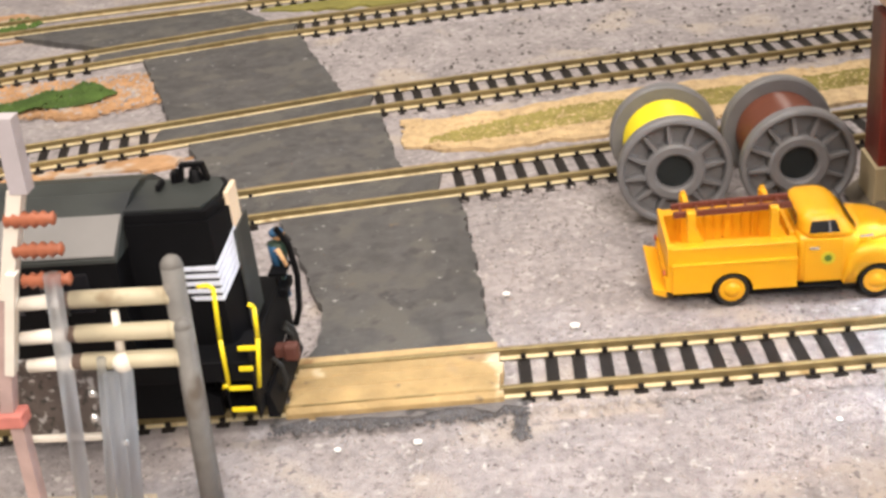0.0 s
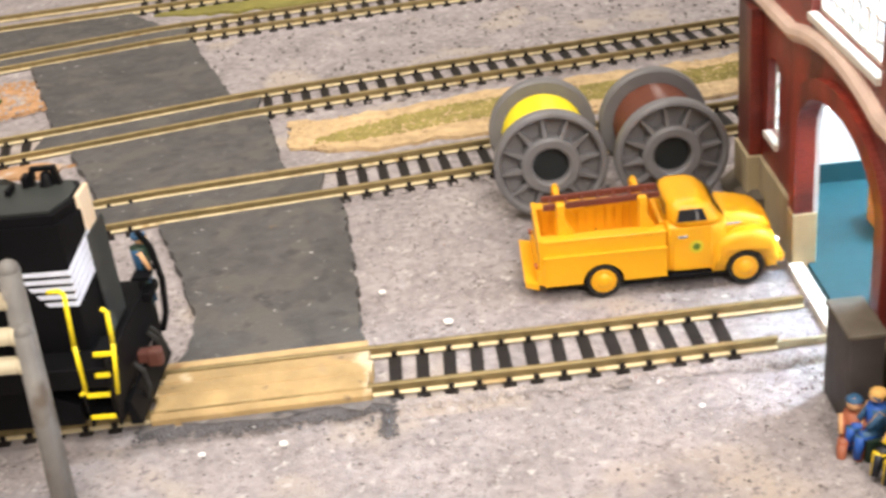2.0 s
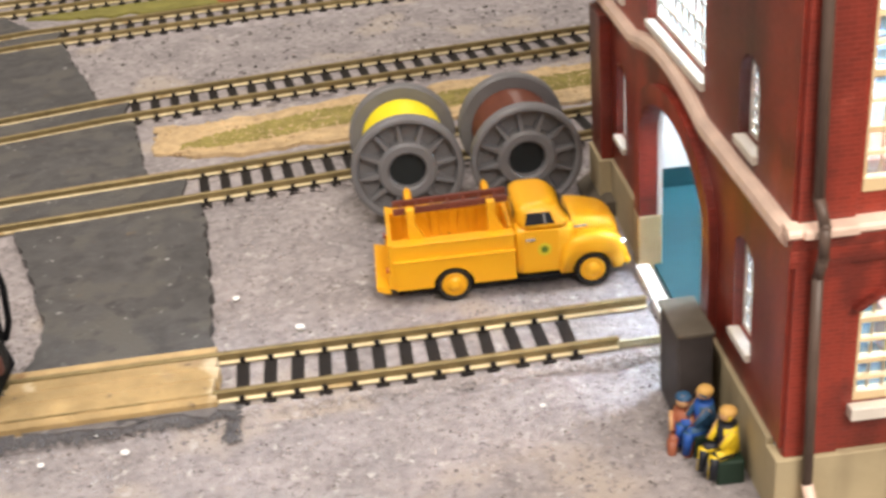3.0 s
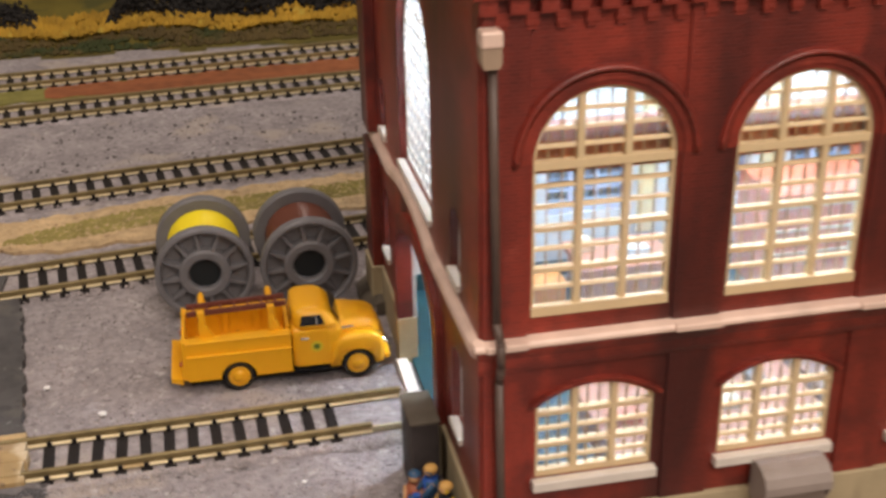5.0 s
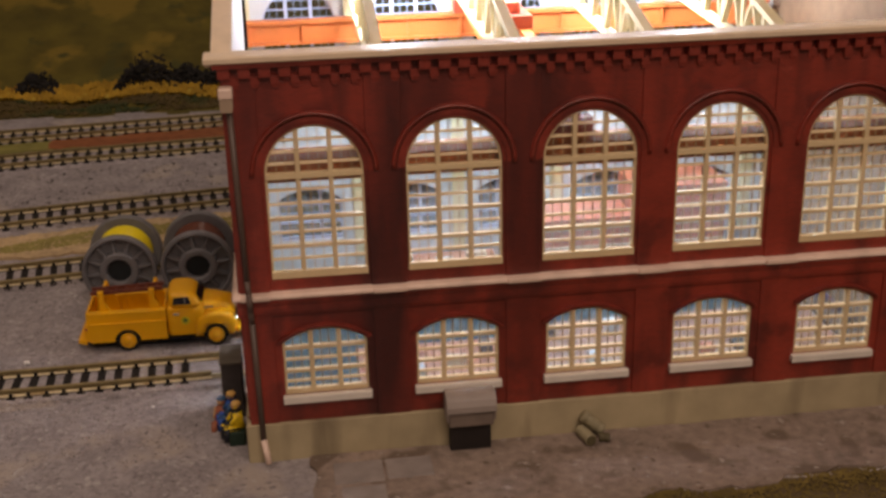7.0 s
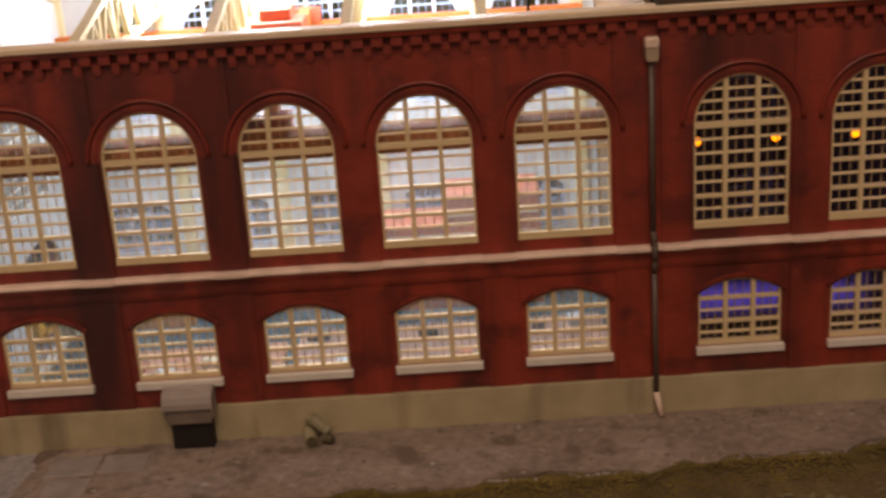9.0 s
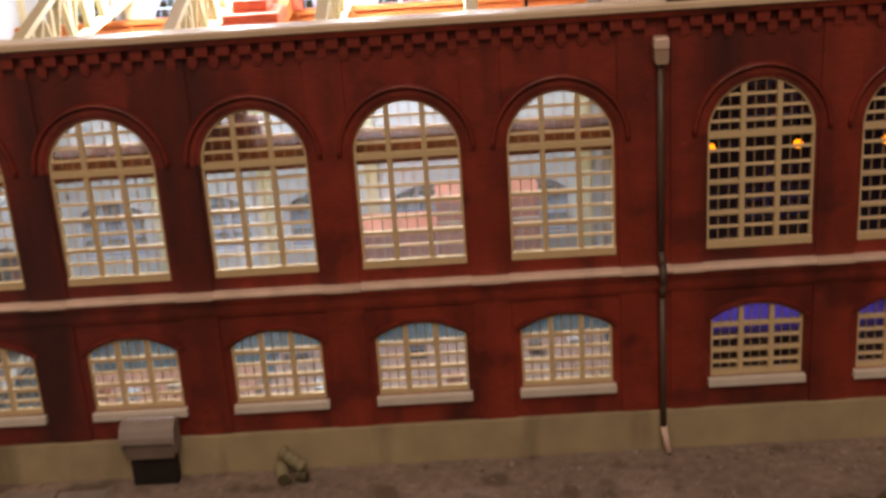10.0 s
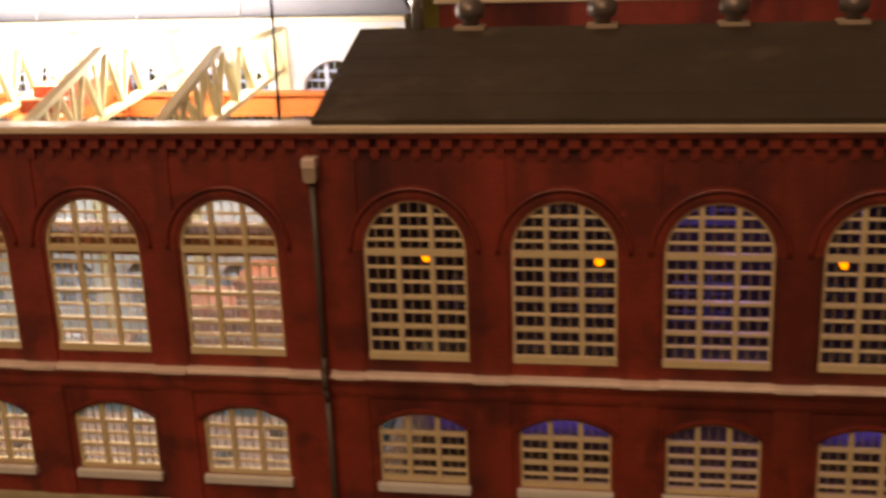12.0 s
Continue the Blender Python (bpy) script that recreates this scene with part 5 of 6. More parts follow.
# ================= by the shop door =================
before = set(bpy.data.objects)
root = thing("door_crate", "dark weathered wooden cabinet beside the shop door", "cabinet", at=pose(-0.0022, 0.0455, 0, 0, 0, 3))
bm = shape()
box(bm, -3.6, 3.0, -7.0, 6.0, -1, 18.6, 0.4)
part("body", bm, CRATE, root)
bm = shape()
box(bm, -4.0, 3.2, -7.4, 6.4, 18.6, 19.6, 0.3)
part("lid", bm, CRATETOP, root, "worn grey brown lid")


def figurine(name, x, y, z, turn, shirt, trousers, label, seated=True, hair=None):
    """A small plain painted figure, one mesh."""
    bm = shape()

    def mark(k, f):
        n0 = len(bm.faces)
        f()
        bm.faces.ensure_lookup_table()
        for q in bm.faces[n0:]:
            q.material_index = k
    if seated:
        mark(0, lambda: rod(bm, (0, 0, 5.5), (0.6, 0, 12.5), 2.6, 2.2, 12))
        mark(1, lambda: [rod(bm, (0.5, s, 5.6), (5.4, s * 1.3, 6.4), 1.5, 1.2, 10) for s in (-1.4, 1.4)] and [rod(bm, (5.4, s * 1.3, 6.6), (6.0, s * 1.3, 0.8), 1.2, 1.0, 10) for s in (-1.4, 1.4)])
        mark(0, lambda: [rod(bm, (0.6, s * 2.4, 11.6), (3.8, s * 2.0, 8.2), 0.95, 0.8, 8) for s in (-1, 1)])
        h = 15.0
    else:
        mark(0, lambda: rod(bm, (0, 0, 9.0), (0, 0, 17.0), 2.0, 2.5, 12))
        mark(1, lambda: [rod(bm, (0.3 * s, s, 0.4), (0, s, 9.4), 1.0, 1.3, 10) for s in (-1.2, 1.2)])
        mark(0, lambda: [rod(bm, (0, s * 2.5, 16.3), (1.8, s * 3.0, 11.5), 0.9, 0.75, 8) for s in (-1, 1)])
        h = 19.4
    mark(2, lambda: bmesh.ops.create_uvsphere(bm, u_segments=12, v_segments=8, radius=1.75 * MM, matrix=Matrix.Translation((0.0008, 0, h * MM))))
    if hair:
        mark(3, lambda: bmesh.ops.create_uvsphere(bm, u_segments=12, v_segments=8, radius=1.95 * MM, matrix=Matrix.Translation((0.0004, 0, (h + 0.6) * MM)) @ Matrix.Diagonal((1.05, 1, 0.62, 1))))
    ob = part(name, bm, [shirt, trousers, SKIN, hair or SKIN], smooth=True)
    ob.matrix_world = pose(x * MM, y * MM, z * MM, 0, 0, turn)
    return tagged(ob, label, "figurine", "painted figurines")


for x, y in ((0.0, 23.4), (-2.0, 31.4)):
    bm = shape()
    box(bm, x - 2.6, x + 2.4, y - 3.4, y + 3.4, -1, 4.0, 0.4)
    tagged(part("seat_crate", bm, DKGREEN), "dark green crate used as a seat", "crate", "seat crates")
for x, y, z, turn, shirt, trousers, words, hair in ((0.3, 23.6, 0.0, 205, SHIRTY, NAVY, "in a yellow shirt and dark trousers", STRAW), (-1.8, 31.4, -0.6, 195, SHIRTB, BLUEJ, "in blue clothes", STRAW),
                                                    (-5.4, 34.0, -3.4, 250, TERRA, TERRA, "in terracotta clothes", SHIRTB)):
    fig = figurine("figurine", x, y, z, turn, shirt, trousers, "seated plain figurine " + words, hair=hair)
    fig.scale = (0.8, 0.8, 0.8)

# ================= truck =================
def loft(bm, sections, power=4.0, seg=28, axis="x"):
    """A skin over rounded sections (place, across, half, low, high) set along x, or along z with low and high along x."""
    rings = []
    for place, across, half, low, high in sections:
        ring_ = []
        for i in range(seg):
            a = 2 * math.pi * (i + 0.5) / seg
            u = half * math.copysign(abs(math.cos(a)) ** (2 / power), math.cos(a))
            v = (low + high) / 2 + (high - low) / 2 * math.copysign(abs(math.sin(a)) ** (2 / power), math.sin(a))
            ring_.append(bm.verts.new(Vector((place, across + u, v) if axis == "x" else (v, across + u, place)) * MM))
        rings.append(ring_)
    for a, b in zip(rings, rings[1:]):
        for i in range(seg):
            bm.faces.new((a[i], a[(i + 1) % seg], b[(i + 1) % seg], b[i]))
    bm.faces.new(rings[0])
    bm.faces.new(rings[-1])


def plate(bm, pts, shift):
    """A four-cornered plate, thickened by shift."""
    vs = [bm.verts.new(Vector(q) * MM) for q in pts] + [bm.verts.new((Vector(q) + Vector(shift)) * MM) for q in pts]
    for q in ((0, 1, 2, 3), (7, 6, 5, 4), (0, 4, 5, 1), (1, 5, 6, 2), (2, 6, 7, 3), (3, 7, 4, 0)):
        bm.faces.new([vs[i] for i in q])


def truck():
    root = thing("pickup_truck", "orange-yellow vintage utility pickup parked on gravel", "truck", at=pose(-0.0592, 0.0928, -0.0002, 0, 0, 1.9))
    W = 21.5
    mid, n = W / 2, 14
    bm = shape()
    loft(bm, [(29.6, mid, 9.5, 3.6, 15.5), (30.2, mid, 9.8, 3.4, 15.8), (41.6, mid, 9.8, 3.4, 15.6), (43.0, mid, 9.2, 3.6, 15.2)], 7.0)
    part("body", bm, YELLOW, root, smooth=True)
    bm = shape()
    loft(bm, [(15.0, mid, 9.5, 29.7, 42.9), (16.2, mid, 9.35, 29.8, 42.4), (18.2, mid, 8.7, 29.7, 40.7), (19.5, mid, 8.1, 29.9, 39.3), (20.2, mid, 7.2, 30.6, 38.2), (20.5, mid, 5.4, 32.0, 36.8)], 4.5, 32, "z")
    part("cab_roof", bm, YELLOW, root, smooth=True)
    for s in (-1, 1):
        bm = shape()
        lo, hi = mid + s * 9.36, mid + s * 8.62
        plate(bm, [(31.8, lo, 16.3), (38.6, lo, 16.3), (37.6, hi, 18.9), (32.4, hi, 18.9)], (0, s * 0.14, 0))
        part("side_window", bm, DARKGLASS, root, "dark side window")
        bm = shape()
        plate(bm, [(36.3, lo, 16.3), (36.65, lo, 16.3), (36.35, hi, 18.9), (36.0, hi, 18.9)], (0, s * 0.22, 0))
        part("window_post", bm, CHROME, root, "pale quarter window post")
    bm = shape()
    plate(bm, [(42.45, mid - 7.4, 16.3), (42.45, mid + 7.4, 16.3), (40.55, mid + 6.8, 19.3), (40.55, mid - 6.8, 19.3)], (0.16, 0, 0.1))
    part("windscreen", bm, DARKGLASS, root, "dark wrapped windscreen")
    bm = shape()
    plate(bm, [(29.66, mid - 5.8, 16.8), (29.66, mid + 5.8, 16.8), (29.9, mid + 5.4, 19.3), (29.9, mid - 5.4, 19.3)], (-0.16, 0, 0))
    part("rear_window", bm, DARKGLASS, root)
    bm = shape()
    loft(bm, [(41.4, mid, 7.9, 6.0, 16.4), (44.0, mid, 7.7, 6.0, 16.3), (48.0, mid, 7.1, 6.0, 15.7), (51.4, mid, 6.2, 6.0, 14.6), (53.2, mid, 5.2, 6.2, 13.0), (54.0, mid, 4.2, 6.8, 11.4)], 3.4)
    part("bonnet", bm, YELLOW, root, smooth=True)
    for k in range(3):
        bm = shape()
        rod(bm, (54.0 - 0.15 * k, mid - 4.6, 7.4 + 1.1 * k), (54.0 - 0.15 * k, mid + 4.6, 7.4 + 1.1 * k), 0.35, seg=8)
        part("grille_bar", bm, CHROME, root, "silver grille bar")
    for y0, s in ((-0.1, 1), (W + 0.1, -1)):
        # swelling front wing over the wheel
        bm = shape()
        arc_ = [(46.8 - 4.7 * math.cos(math.pi * i / n), 3.9 + 4.6 * math.sin(math.pi * i / n)) for i in range(n + 1)]
        hi = [(53.6, 4.0), (54.4, 6.4), (54.4, 8.8), (53.4, 11.0), (51.4, 12.3), (48.6, 12.9), (45.4, 12.8), (42.6, 12.0), (40.4, 10.4), (39.6, 8.0), (39.4, 3.9)]
        prism(bm, arc_ + hi, y0, y0 + s * 4.6, "y")
        rim = [e for e in bm.edges if all(abs(v.co.y - y0 * MM) < 1e-6 for v in e.verts) and max((v.co.x - 0.0468) ** 2 + (v.co.z - 0.0039) ** 2 for v in e.verts) > 0.0056 ** 2 and min(v.co.z for v in e.verts) > 0.0045]
        bmesh.ops.bevel(bm, geom=rim, offset=0.0019, segments=4, affect="EDGES", profile=0.55)
        part("front_wing", bm, YELLOW, root, smooth=True)
        bm = shape()
        rod(bm, (53.6, y0 + s * 2.4, 9.2), (54.55, y0 + s * 2.4, 9.1), 1.0, 0.8, 16)
        part("headlight", bm, CHROME, root, "silver headlight")
        bm = shape()
        plate(bm, [(42.8, y0 + s * 2.55, 13.9), (46.2, y0 + s * 2.95, 13.8), (46.2, y0 + s * 3.0, 14.4), (42.8, y0 + s * 2.6, 14.5)], (0, -s * 0.2, 0.1))
        part("badge", bm, CHROME, root, "silver bonnet badge")
        # door with handle and round emblem
        bm = shape()
        box(bm, 30.8, 39.4, min(y0 + s * 0.85, y0 + s * 1.3), max(y0 + s * 0.85, y0 + s * 1.3), 4.4, 15.0, 0.15)
        d = part("door", bm, YELLOW, root)
        bm = shape()
        box(bm, 31.8, 34.0, min(y0 + s * 0.5, y0 + s * 0.9), max(y0 + s * 0.5, y0 + s * 0.9), 12.6, 13.3, 0.1)
        part("handle", bm, CHROME, d, "chrome handle")
        bm = shape()
        rod(bm, (36.0, y0 + s * 0.95, 10.2), (36.0, y0 + s * 0.78, 10.2), 1.6, seg=20)
        part("emblem", bm, EMBLEM, d, "round pale green emblem")
        bm = shape()
        rod(bm, (36.0, y0 + s * 0.8, 10.2), (36.0, y0 + s * 0.72, 10.2), 0.85, seg=16)
        part("emblem_mark", bm, EMBLEM2, d, "dark green centre of the emblem")
        bm = shape()
        box(bm, 29.9, 40.0, min(y0 - s * 0.1, y0 + s * 1.4), max(y0 - s * 0.1, y0 + s * 1.4), 3.0, 3.9, 0.2)
        part("running_board", bm, BLACK, root, "black running board")
        # side of the bed: bulging box below, set-back board above
        bm = shape()
        arc2 = [(14.9 + 4.7 * math.cos(math.pi * i / n), 3.9 + 4.6 * math.sin(math.pi * i / n)) for i in range(n + 1)]
        prism(bm, [(29.2, 3.9)] + arc2 + [(1.6, 3.9), (1.6, 10.9), (29.2, 10.9)], y0, y0 + s * 3.6, "y")
        part("bed_side", bm, YELLOW, root)
        bm = shape()
        prism(bm, [(1.6, 10.9), (29.2, 10.9), (29.2, 14.6), (1.6, 14.6)], y0 + s * 0.7, y0 + s * 3.4, "y")
        part("bed_board", bm, YELLOW, root)
        bm = shape()
        box(bm, 1.4, 29.3, min(y0 + s * 0.45, y0 + s * 3.7), max(y0 + s * 0.45, y0 + s * 3.7), 14.5, 15.1, 0.2)
        box(bm, 1.5, 29.3, min(y0 - s * 0.25, y0 + s * 0.75), max(y0 - s * 0.25, y0 + s * 0.75), 10.8, 11.3, 0.15)
        part("bed_rim", bm, YELLOW, root)
        for xb in (6.4, 24.6):
            bm = shape()
            ya = y0 + s * 3.2
            prism(bm, [(xb - 0.9, 8), (xb + 4.6, 8), (xb + 4.2, 12.6), (xb + 0.9, 18.6), (xb + 0.9, 20.0), (xb + 0.4, 21.0), (xb - 0.4, 21.0), (xb - 0.9, 20.0)], ya, ya + s * 1.2, "y")
            part("rack_bracket", bm, YELLOW, root)
        bm = shape()
        rod(bm, (-0.3, y0 + s * 2.0, 8.6), (0.2, y0 + s * 2.0, 8.6), 0.7, seg=12)
        part("tail_light", bm, CRANERED, root, "small red tail light")
    bm = shape()
    box(bm, 1.6, 29.2, 3.4, W - 3.4, 6.5, 8.0)
    part("bed_floor", bm, YELLOW, root)
    for k in range(9):
        bm = shape()
        box(bm, 28.2, 29.2, 3.9 + k * 1.54, 5.2 + k * 1.54, 8, 15.6, 0.1)
        part("bed_slat", bm, YELLOW, root)
    for k in range(12):
        bm = shape()
        box(bm, 2.6 + 2.2 * k, 4.3 + 2.2 * k, W - 3.75, W - 3.35, 8.0, 14.3, 0.1)
        part("bed_slat", bm, YELLOW, root)
    bm = shape()
    prism(bm, [(0.0, 4.6), (1.6, 4.0), (1.6, 15.4), (0.7, 15.4), (0.7, 8.0), (0.0, 8.0)], 0.4, W - 0.4, "y")
    part("tailgate", bm, YELLOW, root)
    bm = shape()
    prism(bm, [(-2.8, 4.4), (0.2, 3.4), (0.2, 5.0), (-2.8, 5.6)], -0.2, W + 0.2, "y")
    part("rear_bumper", bm, YELLOW, root)
    bm = shape()
    loft(bm, [(54.0, mid, 10.2, 4.2, 6.2), (55.0, mid, 10.4, 4.0, 6.3), (55.6, mid, 10.0, 4.3, 6.0)], 6.0)
    part("front_bumper", bm, YELLOW, root, smooth=True)
    bm = shape()
    box(bm, 2, 51, 1.6, W - 1.6, 2.2, 4.2)
    part("chassis", bm, BLACK, root)
    # ladder on the rack
    for y_ in (5.2, 9.4):
        bm = shape()
        bar(bm, (2.6, y_, 21.3), (28.6, y_, 22.0), 0.9, 1.3)
        part("ladder_rail", bm, LADDER, root, "reddish brown ladder rail")
    for k in range(7):
        bm = shape()
        rod(bm, (4.4 + 3.6 * k, 5.2, 21.4 + 0.09 * k), (4.4 + 3.6 * k, 9.4, 21.4 + 0.09 * k), 0.35, seg=6)
        part("rung", bm, LADDER, root)
    for xb in (6.4, 24.6):
        bm = shape()
        bar(bm, (xb, 3.2, 20.3), (xb, W - 3.2, 20.3), 1.1, 0.8)
        part("rack_bar", bm, YELLOW, root)
        bm = shape()
        box(bm, xb - 1.0, xb + 1.0, 3.0, 4.7, 20.4, 22.6, 0.3)
        part("rack_hook", bm, YELLOW, root)
    for x in (14.9, 46.8):
        for y0, s in ((0.4, 1), (W - 0.4, -1)):
            m = Matrix.Translation(Vector((x, y0, 3.95)) * MM) @ pose(0, 0, 0, 90 * s, 0, 0)
            w = new("wheel")
            w.parent = root
            w.matrix_basis = m
            I = Matrix()
            bm = shape()
            lathe(bm, [(2.7, 0.0), (3.4, 0.2), (3.85, 0.6), (3.9, 0.0), (3.9, -1.8), (3.4, -2.4), (2.7, -2.5)], I, 28)
            part("tyre", bm, RUBBER, w, smooth=True)
            bm = shape()
            lathe(bm, [(2.95, -0.1), (2.9, 0.3), (2.3, 0.15), (1.7, 0.2), (1.5, 0.6), (0.9, 0.85), (0.1, 0.9)], I, 24)
            part("rim", bm, YELLOW, w, smooth=True)
    return root


truck()

# ================= cable reels =================
def cable_reel(x, y, turn, cable, label):
    R, r, half = 14.5, 10.6, 12.2
    root = thing("cable_reel", label, "cable reel", "cable reels", at=pose(x * MM, y * MM, R * MM, 90, 0, turn))
    I = Matrix()
    bm = shape()
    prof = [(5.3, -half + 2)]
    for k in range(11):
        prof += [(r - 0.2, -half + 2.1 + 1.86 * k), (r + 0.45, -half + 2.6 + 1.86 * k), (r + 0.45, -half + 3.4 + 1.86 * k)]
    lathe(bm, prof + [(r - 0.2, half - 2.0), (5.3, half - 2)], I, 48)
    part("cable", bm, cable, root, "wound %s cable" % ("yellow" if cable is WIRE_Y else "brown"), smooth=True)
    for s in (1, -1):
        # flange: a deep dish with raised rim, broad hub ring and twelve gusset ribs
        bm = shape()
        z = s * half
        prof = [(4.6, z - s * 2.2), (R - 0.5, z - s * 2.2), (R, z - s * 1.7), (R, z + s * 1.0), (R - 0.4, z + s * 1.5), (R - 1.2, z + s * 1.6), (R - 1.7, z + s * 1.1), (R - 2.2, z - s * 1.4), (8.0, z - s * 1.7), (7.6, z + s * 1.2), (7.0, z + s * 1.7), (5.3, z + s * 1.7), (4.7, z + s * 1.2)]
        rings = [[bm.verts.new(Vector((q * math.cos(2 * math.pi * i / 56), q * math.sin(2 * math.pi * i / 56), h)) * MM) for i in range(56)] for q, h in prof]
        for a, b in zip(rings, rings[1:] + rings[:1]):
            for i in range(56):
                bm.faces.new((a[i], a[(i + 1) % 56], b[(i + 1) % 56], b[i]))
        fl = part("flange", bm, GREY, root)
        for k in range(12):
            a = 2 * math.pi * (k + 0.25) / 12
            bm = shape()
            vs = [bm.verts.new(Vector((u, v, h)) * MM) for u, v, h in ((-0.95, 7.3, z - s * 1.7), (0.95, 7.3, z - s * 1.7), (0.55, R - 1.9, z - s * 1.5), (-0.55, R - 1.9, z - s * 1.5),
                                                                       (-0.6, 7.3, z + s * 1.2), (0.6, 7.3, z + s * 1.2), (0.3, R - 1.8, z + s * 0.5), (-0.3, R - 1.8, z + s * 0.5))]
            for q in ((0, 1, 2, 3), (4, 5, 6, 7), (0, 1, 5, 4), (1, 2, 6, 5), (2, 3, 7, 6), (3, 0, 4, 7)):
                bm.faces.new([vs[i] for i in q])
            bmesh.ops.rotate(bm, verts=bm.verts, cent=(0, 0, 0), matrix=Matrix.Rotation(a, 3, "Z"))
            part("rib", bm, GREY, fl)
    # closed plug whose dark colour stands for shade in the hollow
    bm = shape()
    lathe(bm, [(4.65, -half + 0.6), (4.65, half - 0.6)], I, 24)
    part("bore", bm, BORESHADE, root, "dark plug standing for the shaded bore")
    return root


cable_reel(-53.4, 149.0, 2.0, WIRE_Y, "grey spoked cable reel wound with bright yellow cable")
cable_reel(-23.2, 149.4, 4.0, WIRE_B, "grey spoked cable reel wound with brown cable")
bm = shape()
prism(bm, [(-8, 0), (2, 0), (2, 4), (-3, 4)], 128, 150, "y")
tagged(part("timber_chock", bm, CRATETOP), "grey brown timber chock beside a cable reel", "chock")

# ================= diesel locomotive =================
def loco():
    root = thing("diesel_locomotive", "black high-nosed diesel locomotive with white stripes on the track", "locomotive")
    cy = 62.0
    bm = shape()
    box(bm, -345, -142.5, cy - 17.4, cy + 17.4, 17.0, 21.5, 0.3)
    box(bm, -142.5, -140.4, cy + 10.5, cy + 17.4, 19.6, 21.5, 0.2)
    part("walkway", bm, BLACK, root)
    bm = shape()
    prism(bm, [(cy - 10.5, 21.5), (cy - 10.5, 47.0), (cy - 7.5, 50.8), (cy - 3, 52.2), (cy + 3, 52.2), (cy + 7.5, 50.8), (cy + 10.5, 47.0), (cy + 10.5, 21.5)], -345, -200, "x")
    part("long_hood", bm, BLACK, root)
    # short hood with chamfered corners
    bm = shape()
    lo = [(-164, cy - 10.5), (-147.0, cy - 10.5), (-144.5, cy - 3.6), (-144.5, cy + 2.0), (-147.0, cy + 6.5), (-164, cy + 6.5)]
    prism(bm, lo, 21.5, 48.5, "z")
    prism(bm, [(-164, cy - 9.9), (-147.5, cy - 9.9), (-145.1, cy - 3.4), (-145.1, cy + 1.8), (-147.5, cy + 6.0), (-164, cy + 6.0)], 48.5, 50.4, "z")
    part("short_hood", bm, BLACK, root)
    bm = shape()
    prism(bm, [(-163.9, cy - 8.8), (-148.6, cy - 8.8), (-146.4, cy - 3.2), (-146.4, cy + 1.6), (-148.4, cy + 5.4), (-163.9, cy + 5.4)], 50.4, 50.9, "z")
    part("hood_top", bm, HOODTOP, root, "dusty dark grey hood top")
    bm = shape()
    box(bm, -145.3, -144.3, cy - 3.6, cy + 2.6, 40.5, 51.2, 0.2)
    part("end_panel", bm, CREAM, root, "cream end panel")
    bm = shape()
    box(bm, -144.5, -144.0, cy - 4.6, cy + 5.4, 21.6, 43.4, 0.2)
    part("end_door", bm, HOODTOP, root, "grey end door")
    # white chevron stripes on side and corner
    for k in range(5):
        z = 38.4 - 1.65 * k
        bm = shape()
        x_in = -157.5 + 1.2 * k
        prism(bm, [(x_in, z), (-147.1, z - 0.25), (-147.1, z + 0.75), (x_in - 0.6, z + 0.8)], cy - 10.75, cy - 10.45, "y")
        vs = [bm.verts.new(Vector(q) * MM) for q in ((-147.1, cy - 10.75, z - 0.3), (-144.4, cy - 3.65, z + 4.4), (-144.4, cy - 3.65, z + 5.65), (-147.1, cy - 10.75, z + 0.85),
                                                     (-146.9, cy - 10.5, z - 0.3), (-144.2, cy - 3.4, z + 4.4), (-144.2, cy - 3.4, z + 5.65), (-146.9, cy - 10.5, z + 0.85))]
        for q in ((0, 1, 2, 3), (7, 6, 5, 4), (0, 4, 5, 1), (3, 2, 6, 7), (1, 5, 6, 2), (0, 3, 7, 4)):
            bm.faces.new([vs[i] for i in q])
        part("stripe", bm, STRIPE, root, "white chevron stripe")
    # cab
    bm = shape()
    prism(bm, [(cy - 17.0, 21.5), (cy - 17.0, 44.5), (cy + 17.0, 44.5), (cy + 17.0, 21.5)], -200, -164, "x")
    part("cab", bm, BLACK, root)
    bm = shape()
    prism(bm, [(cy - 17.6, 44.5), (cy - 17.6, 45.3), (cy - 10, 50.4), (cy - 3, 52.4), (cy + 3, 52.4), (cy + 10, 50.4), (cy + 17.6, 45.3), (cy + 17.6, 44.5)], -201, -163.4, "x")
    part("cab_roof", bm, HOODTOP, root, "dusty dark grey cab roof")
    # near roof slope, coloured paler to stand for the lamp's reflection
    bm = shape()
    prism(bm, [(cy - 17.5, 45.9), (cy - 17.3, 46.2), (cy - 10.1, 51.0), (cy - 10.0, 50.4)], -200.6, -163.7, "x")
    part("roof_panel", bm, SHEENGREY, root, "sloped roof panel with lamp sheen in its pale grey")
    for x0, x1 in ((-180, -170), (-194, -184)):
        bm = shape()
        box(bm, x0, x1, cy - 17.3, cy - 16.9, 34, 42.5, 0.2)
        part("cab_window", bm, DARKGLASS, root, "dark cab side window")
    for x0 in (-176, -190):
        bm = shape()
        box(bm, x0, x0 + 0.8, cy - 17.6, cy - 17.0, 33.6, 43)
        part("window_post", bm, HOODTOP, root)
    # bell in its open frame on the far roof edge, small roof hatch
    bm = shape()
    lathe(bm, [(0.3, 3.0), (1.0, 2.7), (1.3, 1.4), (1.7, 0.3), (1.8, 0)], Matrix.Translation(Vector((-152.6, cy + 4, 50.6)) * MM), 16)
